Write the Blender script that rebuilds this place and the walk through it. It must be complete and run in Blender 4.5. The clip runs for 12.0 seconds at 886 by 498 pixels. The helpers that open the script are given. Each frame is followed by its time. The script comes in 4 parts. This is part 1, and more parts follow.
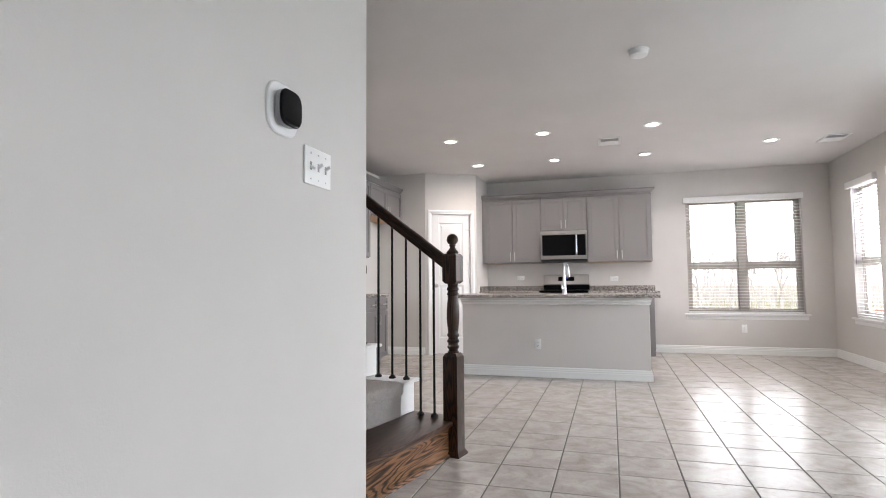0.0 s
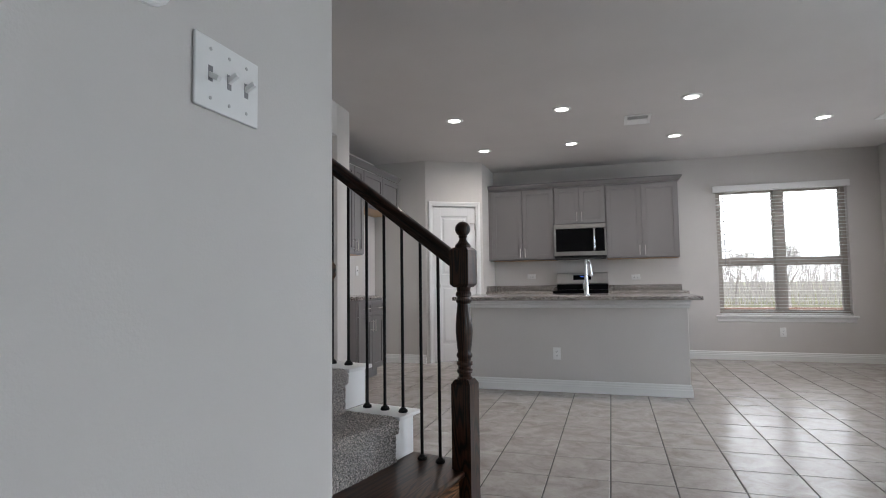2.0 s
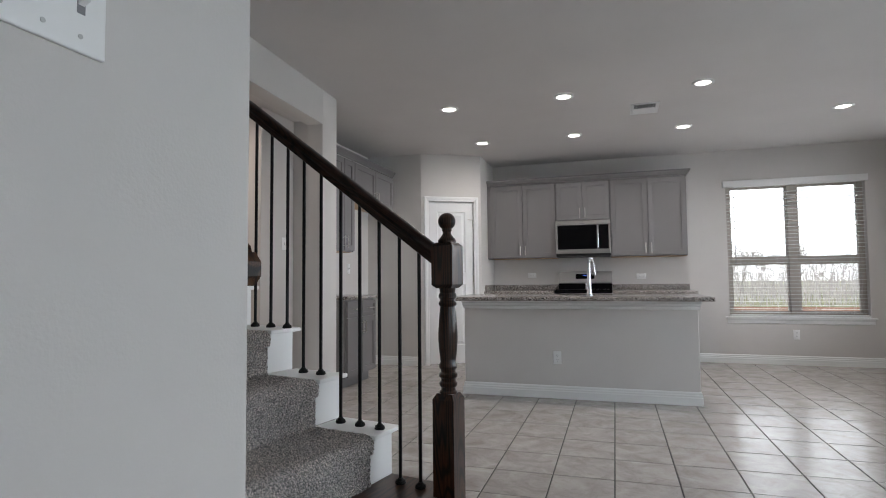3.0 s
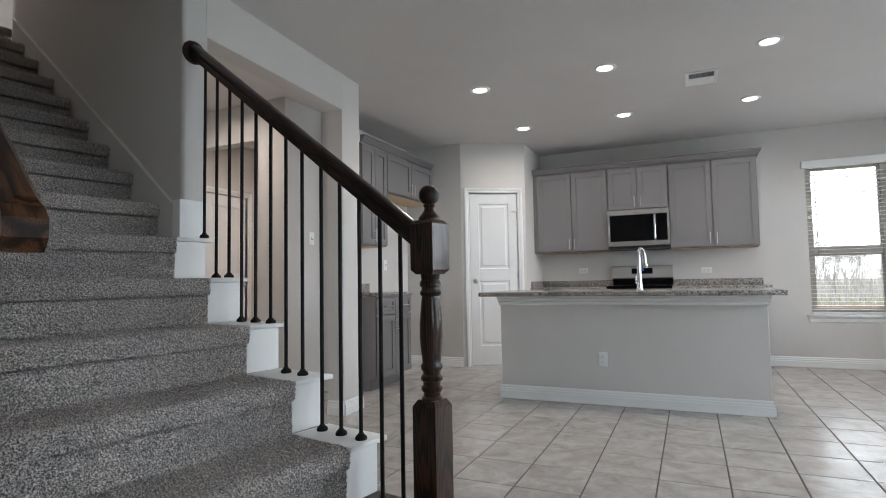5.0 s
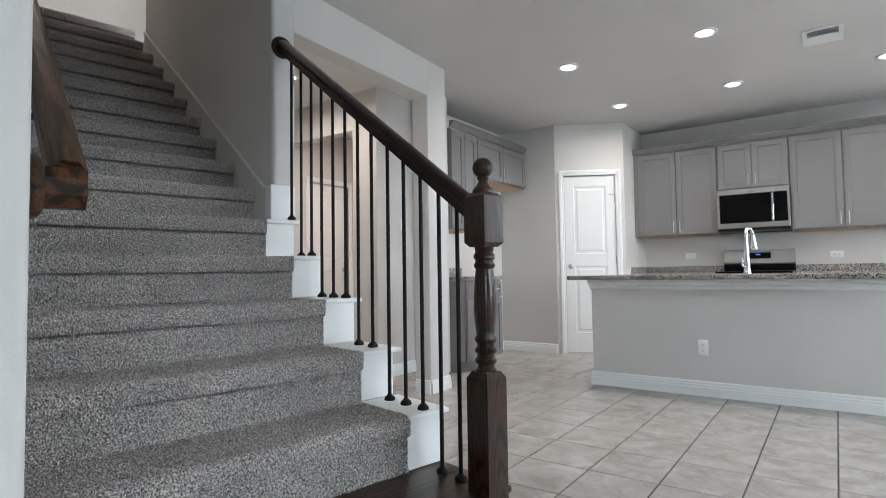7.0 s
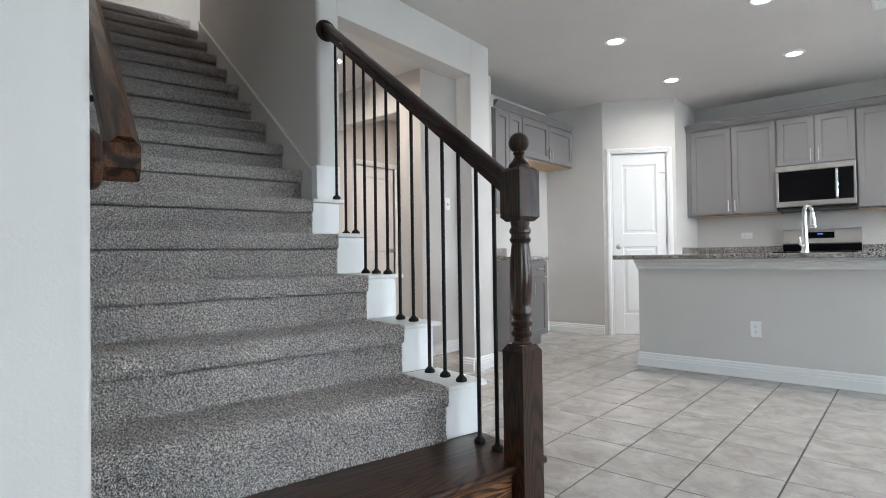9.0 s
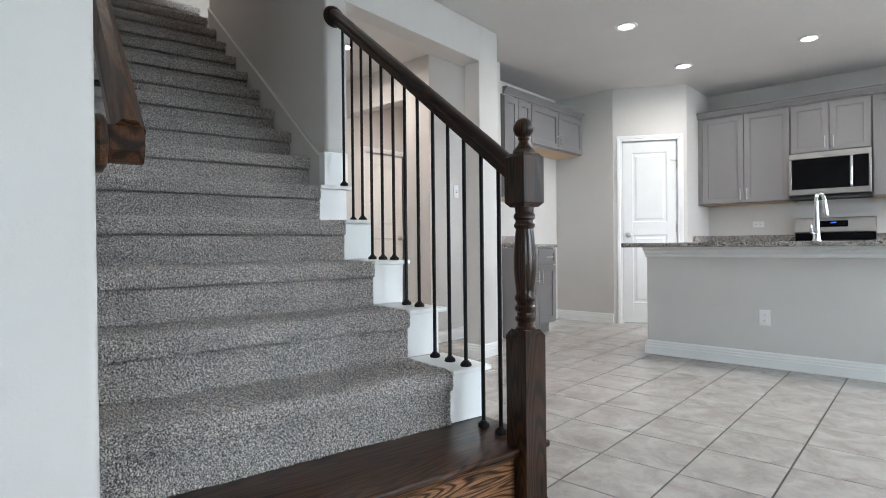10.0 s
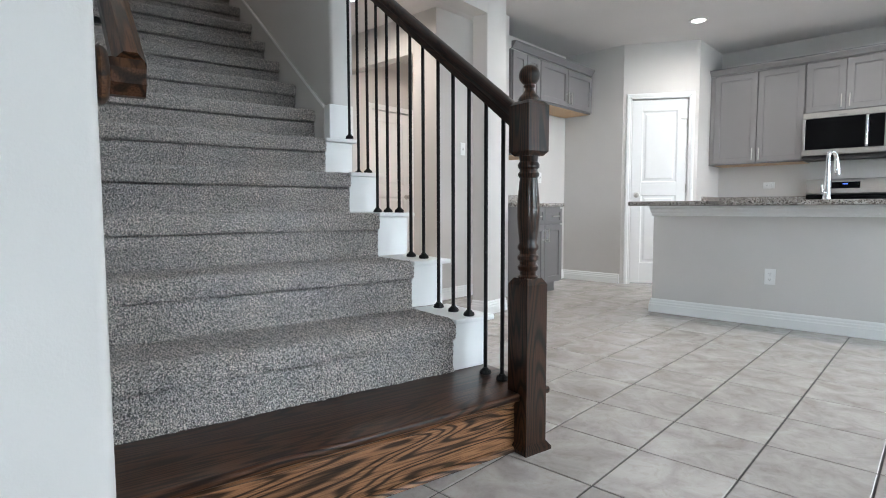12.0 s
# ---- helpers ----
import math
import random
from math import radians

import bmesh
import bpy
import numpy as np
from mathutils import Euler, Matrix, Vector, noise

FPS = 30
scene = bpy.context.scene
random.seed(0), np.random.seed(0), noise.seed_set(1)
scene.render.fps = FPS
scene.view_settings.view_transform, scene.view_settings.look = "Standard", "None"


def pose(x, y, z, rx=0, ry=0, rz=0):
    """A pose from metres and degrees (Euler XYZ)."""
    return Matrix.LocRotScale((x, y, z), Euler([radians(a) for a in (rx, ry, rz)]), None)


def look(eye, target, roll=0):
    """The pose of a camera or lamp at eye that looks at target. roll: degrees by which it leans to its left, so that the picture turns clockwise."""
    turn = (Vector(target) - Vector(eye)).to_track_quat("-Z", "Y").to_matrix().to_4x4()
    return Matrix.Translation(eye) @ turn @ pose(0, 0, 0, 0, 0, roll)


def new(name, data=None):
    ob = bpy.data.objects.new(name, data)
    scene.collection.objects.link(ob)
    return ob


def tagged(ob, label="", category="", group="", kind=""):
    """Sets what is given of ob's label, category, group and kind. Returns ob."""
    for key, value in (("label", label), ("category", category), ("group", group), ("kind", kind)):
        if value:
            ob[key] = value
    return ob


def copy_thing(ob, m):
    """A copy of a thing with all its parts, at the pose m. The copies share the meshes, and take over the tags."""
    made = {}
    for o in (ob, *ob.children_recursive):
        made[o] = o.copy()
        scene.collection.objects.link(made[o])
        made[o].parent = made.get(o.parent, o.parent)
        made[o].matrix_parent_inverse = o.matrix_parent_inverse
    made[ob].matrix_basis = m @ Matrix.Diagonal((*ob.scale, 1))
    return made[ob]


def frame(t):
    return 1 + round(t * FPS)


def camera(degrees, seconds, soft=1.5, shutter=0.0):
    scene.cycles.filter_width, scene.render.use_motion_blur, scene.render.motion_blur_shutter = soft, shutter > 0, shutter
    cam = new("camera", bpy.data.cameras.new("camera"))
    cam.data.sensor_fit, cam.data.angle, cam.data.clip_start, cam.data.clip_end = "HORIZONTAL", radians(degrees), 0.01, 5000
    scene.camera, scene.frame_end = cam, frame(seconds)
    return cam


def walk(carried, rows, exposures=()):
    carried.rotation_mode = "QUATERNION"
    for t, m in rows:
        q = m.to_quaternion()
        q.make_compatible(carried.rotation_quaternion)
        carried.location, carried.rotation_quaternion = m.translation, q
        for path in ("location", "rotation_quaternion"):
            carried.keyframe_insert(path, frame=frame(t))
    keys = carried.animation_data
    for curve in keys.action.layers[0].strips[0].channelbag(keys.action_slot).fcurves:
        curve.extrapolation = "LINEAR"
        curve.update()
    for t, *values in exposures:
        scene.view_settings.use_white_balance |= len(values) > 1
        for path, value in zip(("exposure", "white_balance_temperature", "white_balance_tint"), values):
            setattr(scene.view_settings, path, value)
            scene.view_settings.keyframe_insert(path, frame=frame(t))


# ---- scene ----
cam = camera(78.0, 12.0, soft=1.0)
PATH = [
    (0, (0.516, -2.043, 1.033), (-0.068, -0.134, 1.158), -0.44),
    (0.5, (0.412, -1.874, 1.031), (-0.173, 0.035, 1.156), -0.68),
    (1, (0.328, -1.703, 1.030), (-0.258, 0.206, 1.145), -0.87),
    (1.5, (0.281, -1.468, 1.044), (-0.304, 0.441, 1.161), -0.74),
    (2, (0.243, -1.270, 1.060), (-0.341, 0.639, 1.177), -0.74),
    (2.5, (0.215, -1.103, 1.071), (-0.368, 0.807, 1.183), -0.66),
    (4.5, (0.379, -0.544, 1.021), (-0.365, 1.309, 1.136), -0.72),
    (5, (0.397, -0.489, 1.006), (-0.424, 1.330, 1.123), -1.03),
    (5.5, (0.437, -0.452, 0.994), (-0.465, 1.330, 1.106), -0.76),
    (6, (0.491, -0.440, 0.978), (-0.505, 1.291, 1.084), -0.81),
    (6.5, (0.537, -0.424, 0.962), (-0.552, 1.250, 1.058), -0.79),
    (7, (0.562, -0.400, 0.943), (-0.604, 1.222, 1.031), -0.85),
    (9, (0.617, -0.402, 0.912), (-0.691, 1.111, 0.941), -0.82),
    (9.5, (0.626, -0.404, 0.908), (-0.698, 1.095, 0.920), -0.83),
    (10, (0.640, -0.396, 0.900), (-0.697, 1.091, 0.888), -0.62),
    (10.5, (0.657, -0.412, 0.862), (-0.687, 1.068, 0.830), -0.68),
    (11, (0.668, -0.422, 0.841), (-0.682, 1.052, 0.775), -0.61),
    (11.5, (0.668, -0.415, 0.839), (-0.686, 1.054, 0.733), -0.46),
    (12, (0.658, -0.396, 0.850), (-0.696, 1.068, 0.704), -0.14),
]
walk(cam, [(t, look(eye, target, roll)) for t, eye, target, roll in PATH], [
    (0, 0.4, 6500, 16), (0.5, -0.1, 6410, 15), (1.0, -0.3, 6290, 14), (1.5, -0.4, 6240, 14), (2.5, -0.42, 6220, 13),
    (4.5, -0.28, 6140, 11), (5.5, -0.1, 6090, 9), (7.0, 0.22, 6030, 8), (9.0, 0.38, 6000, 8), (12.0, 0.47, 5960, 8)])

# ---- world, sun, large lights ----
world = bpy.data.worlds.new("sky")
scene.world = world
world.use_nodes = True
wt = world.node_tree
sky = wt.nodes.new("ShaderNodeTexSky")
sky.sky_type, sky.sun_disc = "NISHITA", False
sky.sun_elevation, sky.sun_rotation = radians(52), radians(200)
sky.air_density, sky.dust_density, sky.ozone_density = 1.0, 3.0, 1.0
wt.links.new(sky.outputs["Color"], wt.nodes["Background"].inputs["Color"])
wt.nodes["Background"].inputs["Strength"].default_value = 0.12

sun_data = bpy.data.lights.new("sun", "SUN")
sun_data.energy, sun_data.angle, sun_data.color = 3.2, radians(12), (1.0, 0.96, 0.9)
sun = new("sun", sun_data)
sun.matrix_basis = look((0, 0, 20), (3.0, 8.0, 9.0))


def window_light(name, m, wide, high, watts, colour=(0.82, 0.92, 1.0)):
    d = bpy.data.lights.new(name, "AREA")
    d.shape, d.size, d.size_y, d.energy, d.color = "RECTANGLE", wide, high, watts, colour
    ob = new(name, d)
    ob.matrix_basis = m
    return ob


CEIL = 2.649
BACK = 6.64
RIGHT = 3.42
window_light("window_daylight_side", look((RIGHT + 0.24, 5.62, 1.5), (0, 5.62, 1.3)), 0.66, 1.6, 30, (0.92, 0.97, 1.0))
window_light("window_daylight_side", look((RIGHT + 0.24, 4.52, 1.5), (0, 4.52, 1.3)), 0.66, 1.6, 30, (0.92, 0.97, 1.0))
# The next two lamps are unseen, added to light stairs, wall and island.
window_light("window_daylight_front", look((RIGHT + 0.24, 1.8, 1.5), (-1.0, 0.9, 0.9)), 2.0, 1.75, 40, (0.79, 0.93, 1.0))
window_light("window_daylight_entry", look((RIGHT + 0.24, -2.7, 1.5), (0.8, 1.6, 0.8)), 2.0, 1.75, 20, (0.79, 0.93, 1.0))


# ---- materials ----
def material(name, base, rough=0.5, metal=0.0, **kw):
    m = bpy.data.materials.new(name)
    m.use_nodes = True
    b = m.node_tree.nodes["Principled BSDF"]
    b.inputs["Base Color"].default_value = (*base, 1)
    b.inputs["Roughness"].default_value = rough
    b.inputs["Metallic"].default_value = metal
    for k, v in kw.items():
        b.inputs[k.replace("_", " ")].default_value = v
    return m


def nodes_of(m):
    nt = m.node_tree
    return nt, nt.nodes["Principled BSDF"]


def coords(nt, scale=(1, 1, 1), turn=(0, 0, 0), space="Object"):
    tc = nt.nodes.new("ShaderNodeTexCoord")
    mp = nt.nodes.new("ShaderNodeMapping")
    mp.inputs["Scale"].default_value = scale
    mp.inputs["Rotation"].default_value = turn
    nt.links.new(tc.outputs[space], mp.inputs["Vector"])
    return mp.outputs["Vector"]


def noise_tex(nt, vec, scale, detail=4, rough=0.55, warp=0.0):
    n = nt.nodes.new("ShaderNodeTexNoise")
    n.inputs["Scale"].default_value = scale
    n.inputs["Detail"].default_value = detail
    n.inputs["Roughness"].default_value = rough
    n.inputs["Distortion"].default_value = warp
    nt.links.new(vec, n.inputs["Vector"])
    return n.outputs["Fac"]


def ramp(nt, fac, stops):
    r = nt.nodes.new("ShaderNodeValToRGB")
    e = r.color_ramp.elements
    while len(e) < len(stops):
        e.new(0.5)
    for el, (p, c) in zip(e, stops):
        el.position = p
        el.color = (*c, 1)
    nt.links.new(fac, r.inputs["Fac"])
    return r.outputs["Color"]


def mixed(nt, a, b, fac, mode="MIX"):
    m = nt.nodes.new("ShaderNodeMix")
    m.data_type, m.blend_type = "RGBA", mode
    for sock, v in ((m.inputs[0], fac), (m.inputs[6], a), (m.inputs[7], b)):
        if hasattr(v, "links"):
            nt.links.new(v, sock)
        elif isinstance(v, (int, float)):
            sock.default_value = v
        else:
            sock.default_value = (*v, 1)
    return m.outputs[2]


def bump(nt, b, height, strength, distance):
    n = nt.nodes.new("ShaderNodeBump")
    n.inputs["Strength"].default_value = strength
    n.inputs["Distance"].default_value = distance
    nt.links.new(height, n.inputs["Height"])
    nt.links.new(n.outputs["Normal"], b.inputs["Normal"])


def painted(name, base, rough, peel=0.25, size=160, spread=0.03):
    m = material(name, base, rough)
    nt, b = nodes_of(m)
    v = coords(nt)
    big = noise_tex(nt, v, 1.3, 3)
    lo, hi = tuple(c * (1 - spread) for c in base), tuple(min(1, c * (1 + spread)) for c in base)
    nt.links.new(ramp(nt, big, [(0.3, lo), (0.7, hi)]), b.inputs["Base Color"])
    bump(nt, b, noise_tex(nt, v, size, 2), peel, 0.002)
    return m


M_WALL = painted("wall_paint", (0.59, 0.567, 0.545), 0.75)
M_CEIL = painted("ceiling_paint", (0.64, 0.615, 0.60), 0.85, 0.35, 90)
M_WHITE = painted("white_trim_paint", (0.78, 0.78, 0.77), 0.32, 0.06, 40)
M_DOOR = painted("white_door_paint", (0.76, 0.76, 0.755), 0.35, 0.05, 60)
M_CAB = painted("grey_cabinet_paint", (0.2, 0.19, 0.193), 0.42, 0.05, 120)
M_CABIN = painted("birch_cabinet_underside", (0.55, 0.36, 0.2), 0.5, 0.05, 60)
M_IRON = material("black_iron", (0.004, 0.004, 0.004), 0.5, 0, Specular_IOR_Level=0.25)
M_PLATE = material("white_plastic", (0.8, 0.8, 0.79), 0.3)
M_SLOT = material("dark_slot", (0.03, 0.03, 0.03), 0.6)
M_GLASSBLACK = material("black_glass", (0.004, 0.004, 0.0045), 0.08, 0, Specular_IOR_Level=0.13)
M_BLACK = material("black_plastic", (0.012, 0.012, 0.013), 0.4)
M_GREYPL = material("grey_plastic", (0.25, 0.25, 0.26), 0.4)
M_CHROME = material("chrome", (0.8, 0.82, 0.84), 0.12, 1.0)
M_NICKEL = material("brushed_nickel", (0.55, 0.53, 0.5), 0.3, 1.0)
M_SCREW = material("painted_screw", (0.5, 0.5, 0.49), 0.4)
M_BLUE = material("blue_display", (0.02, 0.03, 0.2), 0.3)
nodes_of(M_BLUE)[1].inputs["Emission Color"].default_value = (0.1, 0.25, 1, 1)
nodes_of(M_BLUE)[1].inputs["Emission Strength"].default_value = 1.0
# Darker than tan vinyl: the shade of its backlit side is in the colour.
M_VINYL = painted("window_vinyl", (0.4, 0.36, 0.32), 0.4, 0.03, 60)
M_SLAT = painted("blind_slat", (0.78, 0.78, 0.77), 0.4, 0.03, 60)
M_LAMP = material("lamp_lens", (0.9, 0.9, 0.88), 0.4)
nodes_of(M_LAMP)[1].inputs["Emission Color"].default_value = (1, 0.95, 0.88, 1)
nodes_of(M_LAMP)[1].inputs["Emission Strength"].default_value = 14.0

M_GLASS = material("window_glass", (1, 1, 1), 0.0)
nodes_of(M_GLASS)[1].inputs["Transmission Weight"].default_value = 1.0
nodes_of(M_GLASS)[1].inputs["IOR"].default_value = 1.05

M_STEEL = material("stainless_steel", (0.66, 0.64, 0.61), 0.36, 1.0)
nt, b = nodes_of(M_STEEL)
g = noise_tex(nt, coords(nt, (2, 2, 900)), 3, 3)
nt.links.new(ramp(nt, g, [(0.3, (0.36, 0.35, 0.337)), (0.7, (0.49, 0.476, 0.458))]), b.inputs["Base Color"])
bump(nt, b, g, 0.08, 0.001)


def leaning(nt, scale, tilt):
    """Coordinates turned about y by tilt degrees, then stretched."""
    mp = nt.nodes.new("ShaderNodeMapping")
    mp.inputs["Scale"].default_value = scale
    nt.links.new(coords(nt, (1, 1, 1), (0, radians(tilt), 0)), mp.inputs["Vector"])
    return mp.outputs["Vector"]


def wood(name, dark, light, rough, along, ring=9.0, coat=0.15, tilt=0.0):
    """Stained oak: long cathedral grain along one axis, with fine open pores."""
    m = material(name, dark, rough, 0, Coat_Weight=coat, Coat_Roughness=0.12, Specular_IOR_Level=0.2)
    nt, b = nodes_of(m)
    sc = [7.0, 7.0, 7.0]
    sc[along] = 0.75
    flow = noise_tex(nt, leaning(nt, tuple(sc), tilt), 1.0, 2, 0.4, 0.3)
    mul = nt.nodes.new("ShaderNodeMath")
    mul.operation = "MULTIPLY"
    mul.inputs[1].default_value = ring * 18
    nt.links.new(flow, mul.inputs[0])
    sine = nt.nodes.new("ShaderNodeMath")
    sine.operation = "SINE"
    nt.links.new(mul.outputs[0], sine.inputs[0])
    w = nt.nodes.new("ShaderNodeMapRange")
    w.inputs["From Min"].default_value = -1.0
    nt.links.new(sine.outputs[0], w.inputs["Value"])
    sp = [260.0, 260.0, 260.0]
    sp[along] = 9.0
    pore = noise_tex(nt, leaning(nt, tuple(sp), tilt), 1.0, 3, 0.6)
    col = ramp(nt, w.outputs["Result"], [(0.05, dark), (0.3, tuple(0.5 * (x + y) for x, y in zip(dark, light))), (0.6, light)])
    col = mixed(nt, col, ramp(nt, pore, [(0.38, (0.25, 0.22, 0.2)), (0.55, (1, 1, 1))]), 0.75, "MULTIPLY")
    big = noise_tex(nt, coords(nt), 3.0, 3)
    col = mixed(nt, col, ramp(nt, big, [(0.3, (0.75, 0.72, 0.7)), (0.7, (1.1, 1.08, 1.05))]), 0.6, "MULTIPLY")
    nt.links.new(col, b.inputs["Base Color"])
    bump(nt, b, pore, 0.12, 0.001)
    return m


M_WOODZ = wood("walnut_stained_oak_upright", (0.006, 0.0024, 0.0014), (0.042, 0.0165, 0.0072), 0.3, 2, 9.0, 0.5)
M_WOODX = wood("walnut_stained_oak_rail", (0.008, 0.004, 0.003), (0.035, 0.015, 0.009), 0.38, 0, 9.0, 0.3, -35.6)
M_WOODT = wood("walnut_stained_oak_tread", (0.014, 0.0055, 0.0035), (0.068, 0.029, 0.0145), 0.35, 1)
M_WOODR = wood("brown_stained_oak_riser", (0.035, 0.0155, 0.0072), (0.26, 0.13, 0.062), 0.4, 1, 10.0)
M_WOODH = wood("brown_stained_oak_handrail", (0.018, 0.008, 0.0045), (0.085, 0.038, 0.018), 0.4, 0, 6.0, 0.1, -43.5)

M_CARPET = material("grey_cut_pile_carpet", (0.25, 0.235, 0.22), 1.0, 0, Sheen_Weight=0.25, Sheen_Roughness=0.6)
nt, b = nodes_of(M_CARPET)
v = coords(nt)
tuft = noise_tex(nt, v, 215, 2, 0.75, 0.4)
fleck = noise_tex(nt, v, 95, 4, 0.75)
worn = noise_tex(nt, v, 5, 3)
col = ramp(nt, tuft, [(0.41, (0.03, 0.026, 0.024)), (0.486, (0.37, 0.336, 0.312)), (0.585, (0.97, 0.89, 0.83))])
col = mixed(nt, col, ramp(nt, fleck, [(0.35, (0.42, 0.41, 0.41)), (0.57, (1.18, 1.16, 1.15))]), 0.85, "MULTIPLY")
col = mixed(nt, col, ramp(nt, worn, [(0.3, (0.86, 0.87, 0.9)), (0.7, (1.05, 1.04, 1.02))]), 1.0, "MULTIPLY")
nt.links.new(col, b.inputs["Base Color"])
bump(nt, b, tuft, 1.0, 0.012)

M_GRANITE = material("speckled_granite", (0.5, 0.46, 0.42), 0.12)
nt, b = nodes_of(M_GRANITE)
v = coords(nt)
vo = nt.nodes.new("ShaderNodeTexVoronoi")
vo.inputs["Scale"].default_value = 170
vo.inputs["Randomness"].default_value = 1
nt.links.new(v, vo.inputs["Vector"])
sep = nt.nodes.new("ShaderNodeSeparateColor")
nt.links.new(vo.outputs["Color"], sep.inputs["Color"])
col = ramp(nt, sep.outputs["Red"], [(0.0, (0.03, 0.028, 0.027)), (0.2, (0.1, 0.085, 0.075)), (0.36, (0.3, 0.26, 0.235)), (0.6, (0.46, 0.43, 0.41)), (0.88, (0.66, 0.64, 0.62))])
patch = noise_tex(nt, v, 9, 5, 0.6)
col = mixed(nt, col, ramp(nt, patch, [(0.35, (0.5, 0.48, 0.465)), (0.65, (0.88, 0.85, 0.82))]), 0.8, "MULTIPLY")
nt.links.new(col, b.inputs["Base Color"])

M_TILE = material("beige_ceramic_tile", (0.5, 0.46, 0.43), 0.22)
nt, b = nodes_of(M_TILE)
v = coords(nt)
oi = nt.nodes.new("ShaderNodeObjectInfo")
va = nt.nodes.new("ShaderNodeVectorMath")
va.operation = "MULTIPLY_ADD"
va.inputs[1].default_value = (1, 1, 1)
cx = nt.nodes.new("ShaderNodeCombineXYZ")
mu = nt.nodes.new("ShaderNodeMath")
mu.operation = "MULTIPLY"
mu.inputs[1].default_value = 40.0
nt.links.new(oi.outputs["Random"], mu.inputs[0])
for i in range(3):
    nt.links.new(mu.outputs[0], cx.inputs[i])
nt.links.new(v, va.inputs[0])
nt.links.new(cx.outputs[0], va.inputs[2])
cloud = noise_tex(nt, va.outputs[0], 6, 6, 0.6, 0.8)
vein = noise_tex(nt, va.outputs[0], 16, 5, 0.7, 1.5)
col = ramp(nt, cloud, [(0.3, (0.33, 0.298, 0.275)), (0.52, (0.435, 0.4, 0.377)), (0.72, (0.52, 0.487, 0.46))])
col = mixed(nt, col, ramp(nt, vein, [(0.36, (0.84, 0.82, 0.8)), (0.5, (1, 1, 1))]), 0.6, "MULTIPLY")
nt.links.new(col, b.inputs["Base Color"])
nt.links.new(ramp(nt, vein, [(0.3, (0.26, 0.26, 0.26)), (0.7, (0.17, 0.17, 0.17))]), b.inputs["Roughness"])
bump(nt, b, cloud, 0.05, 0.004)
M_GROUT = painted("grey_grout", (0.075, 0.069, 0.066), 0.9, 0.3, 300, 0.1)

M_GRASS = painted("winter_grass", (0.24, 0.24, 0.14), 1.0, 0.5, 30, 0.4)
M_FENCE = painted("cedar_fence_wood", (0.4, 0.24, 0.17), 0.9, 0.3, 60, 0.2)
M_BARK = painted("grey_bark", (0.45, 0.43, 0.41), 0.95, 0.4, 60, 0.25)
# Paler than the bark: distant haze is put into this colour.
M_FARWOOD = painted("hazed_bare_woods", (0.55, 0.53, 0.52), 1.0, 0.3, 5, 0.3)


# ---- mesh helpers ----
def add_box(bm, x0, y0, z0, x1, y1, z1, bev=0.0, seg=1):
    vs = [bm.verts.new((x, y, z)) for x in (x0, x1) for y in (y0, y1) for z in (z0, z1)]
    fs = [bm.faces.new([vs[i] for i in q]) for q in ((0, 1, 3, 2), (4, 6, 7, 5), (0, 4, 5, 1), (2, 3, 7, 6), (0, 2, 6, 4), (1, 5, 7, 3))]
    if bev:
        es = {e for f in fs for e in f.edges}
        bmesh.ops.bevel(bm, geom=list(es), offset=bev, segments=seg, profile=0.6, affect="EDGES", clamp_overlap=True)
    return bm


def add_prism(bm, pts, lo, hi, axis=2):
    """A closed outline, given in the two axes other than axis (in x, y, z order), pushed from lo to hi along axis."""
    def at(p, h):
        q = list(p)
        q.insert(axis, h)
        return bm.verts.new(q)
    a, c = [at(p, lo) for p in pts], [at(p, hi) for p in pts]
    n = len(pts)
    bm.faces.new(a), bm.faces.new(list(reversed(c)))
    for i in range(n):
        bm.faces.new((a[i], c[i], c[(i + 1) % n], a[(i + 1) % n]))
    return bm


def add_lathe(bm, prof, cx=0, cy=0, seg=24):
    rings = []
    for r, z in prof:
        rings.append([bm.verts.new((cx + r * math.cos(2 * math.pi * i / seg), cy + r * math.sin(2 * math.pi * i / seg), z)) for i in range(seg)])
    for a, c in zip(rings, rings[1:]):
        for i in range(seg):
            bm.faces.new((a[i], a[(i + 1) % seg], c[(i + 1) % seg], c[i]))
    bm.faces.new(list(reversed(rings[0]))), bm.faces.new(rings[-1])
    return bm


def add_tube(bm, pts, radii, seg=8, cap=True):
    """A round bar along points."""
    pts = [Vector(p) for p in pts]
    if isinstance(radii, (int, float)):
        radii = [radii] * len(pts)
    rings, side = [], None
    for i, p in enumerate(pts):
        d = (pts[min(i + 1, len(pts) - 1)] - pts[max(i - 1, 0)]).normalized()
        if side is None:
            side = d.orthogonal().normalized()
        side = (side - d * side.dot(d)).normalized()
        up = d.cross(side)
        rings.append([bm.verts.new(p + radii[i] * (math.cos(2 * math.pi * k / seg) * side + math.sin(2 * math.pi * k / seg) * up)) for k in range(seg)])
    for a, c in zip(rings, rings[1:]):
        for k in range(seg):
            bm.faces.new((a[k], a[(k + 1) % seg], c[(k + 1) % seg], c[k]))
    if cap:
        bm.faces.new(list(reversed(rings[0]))), bm.faces.new(rings[-1])
    return bm


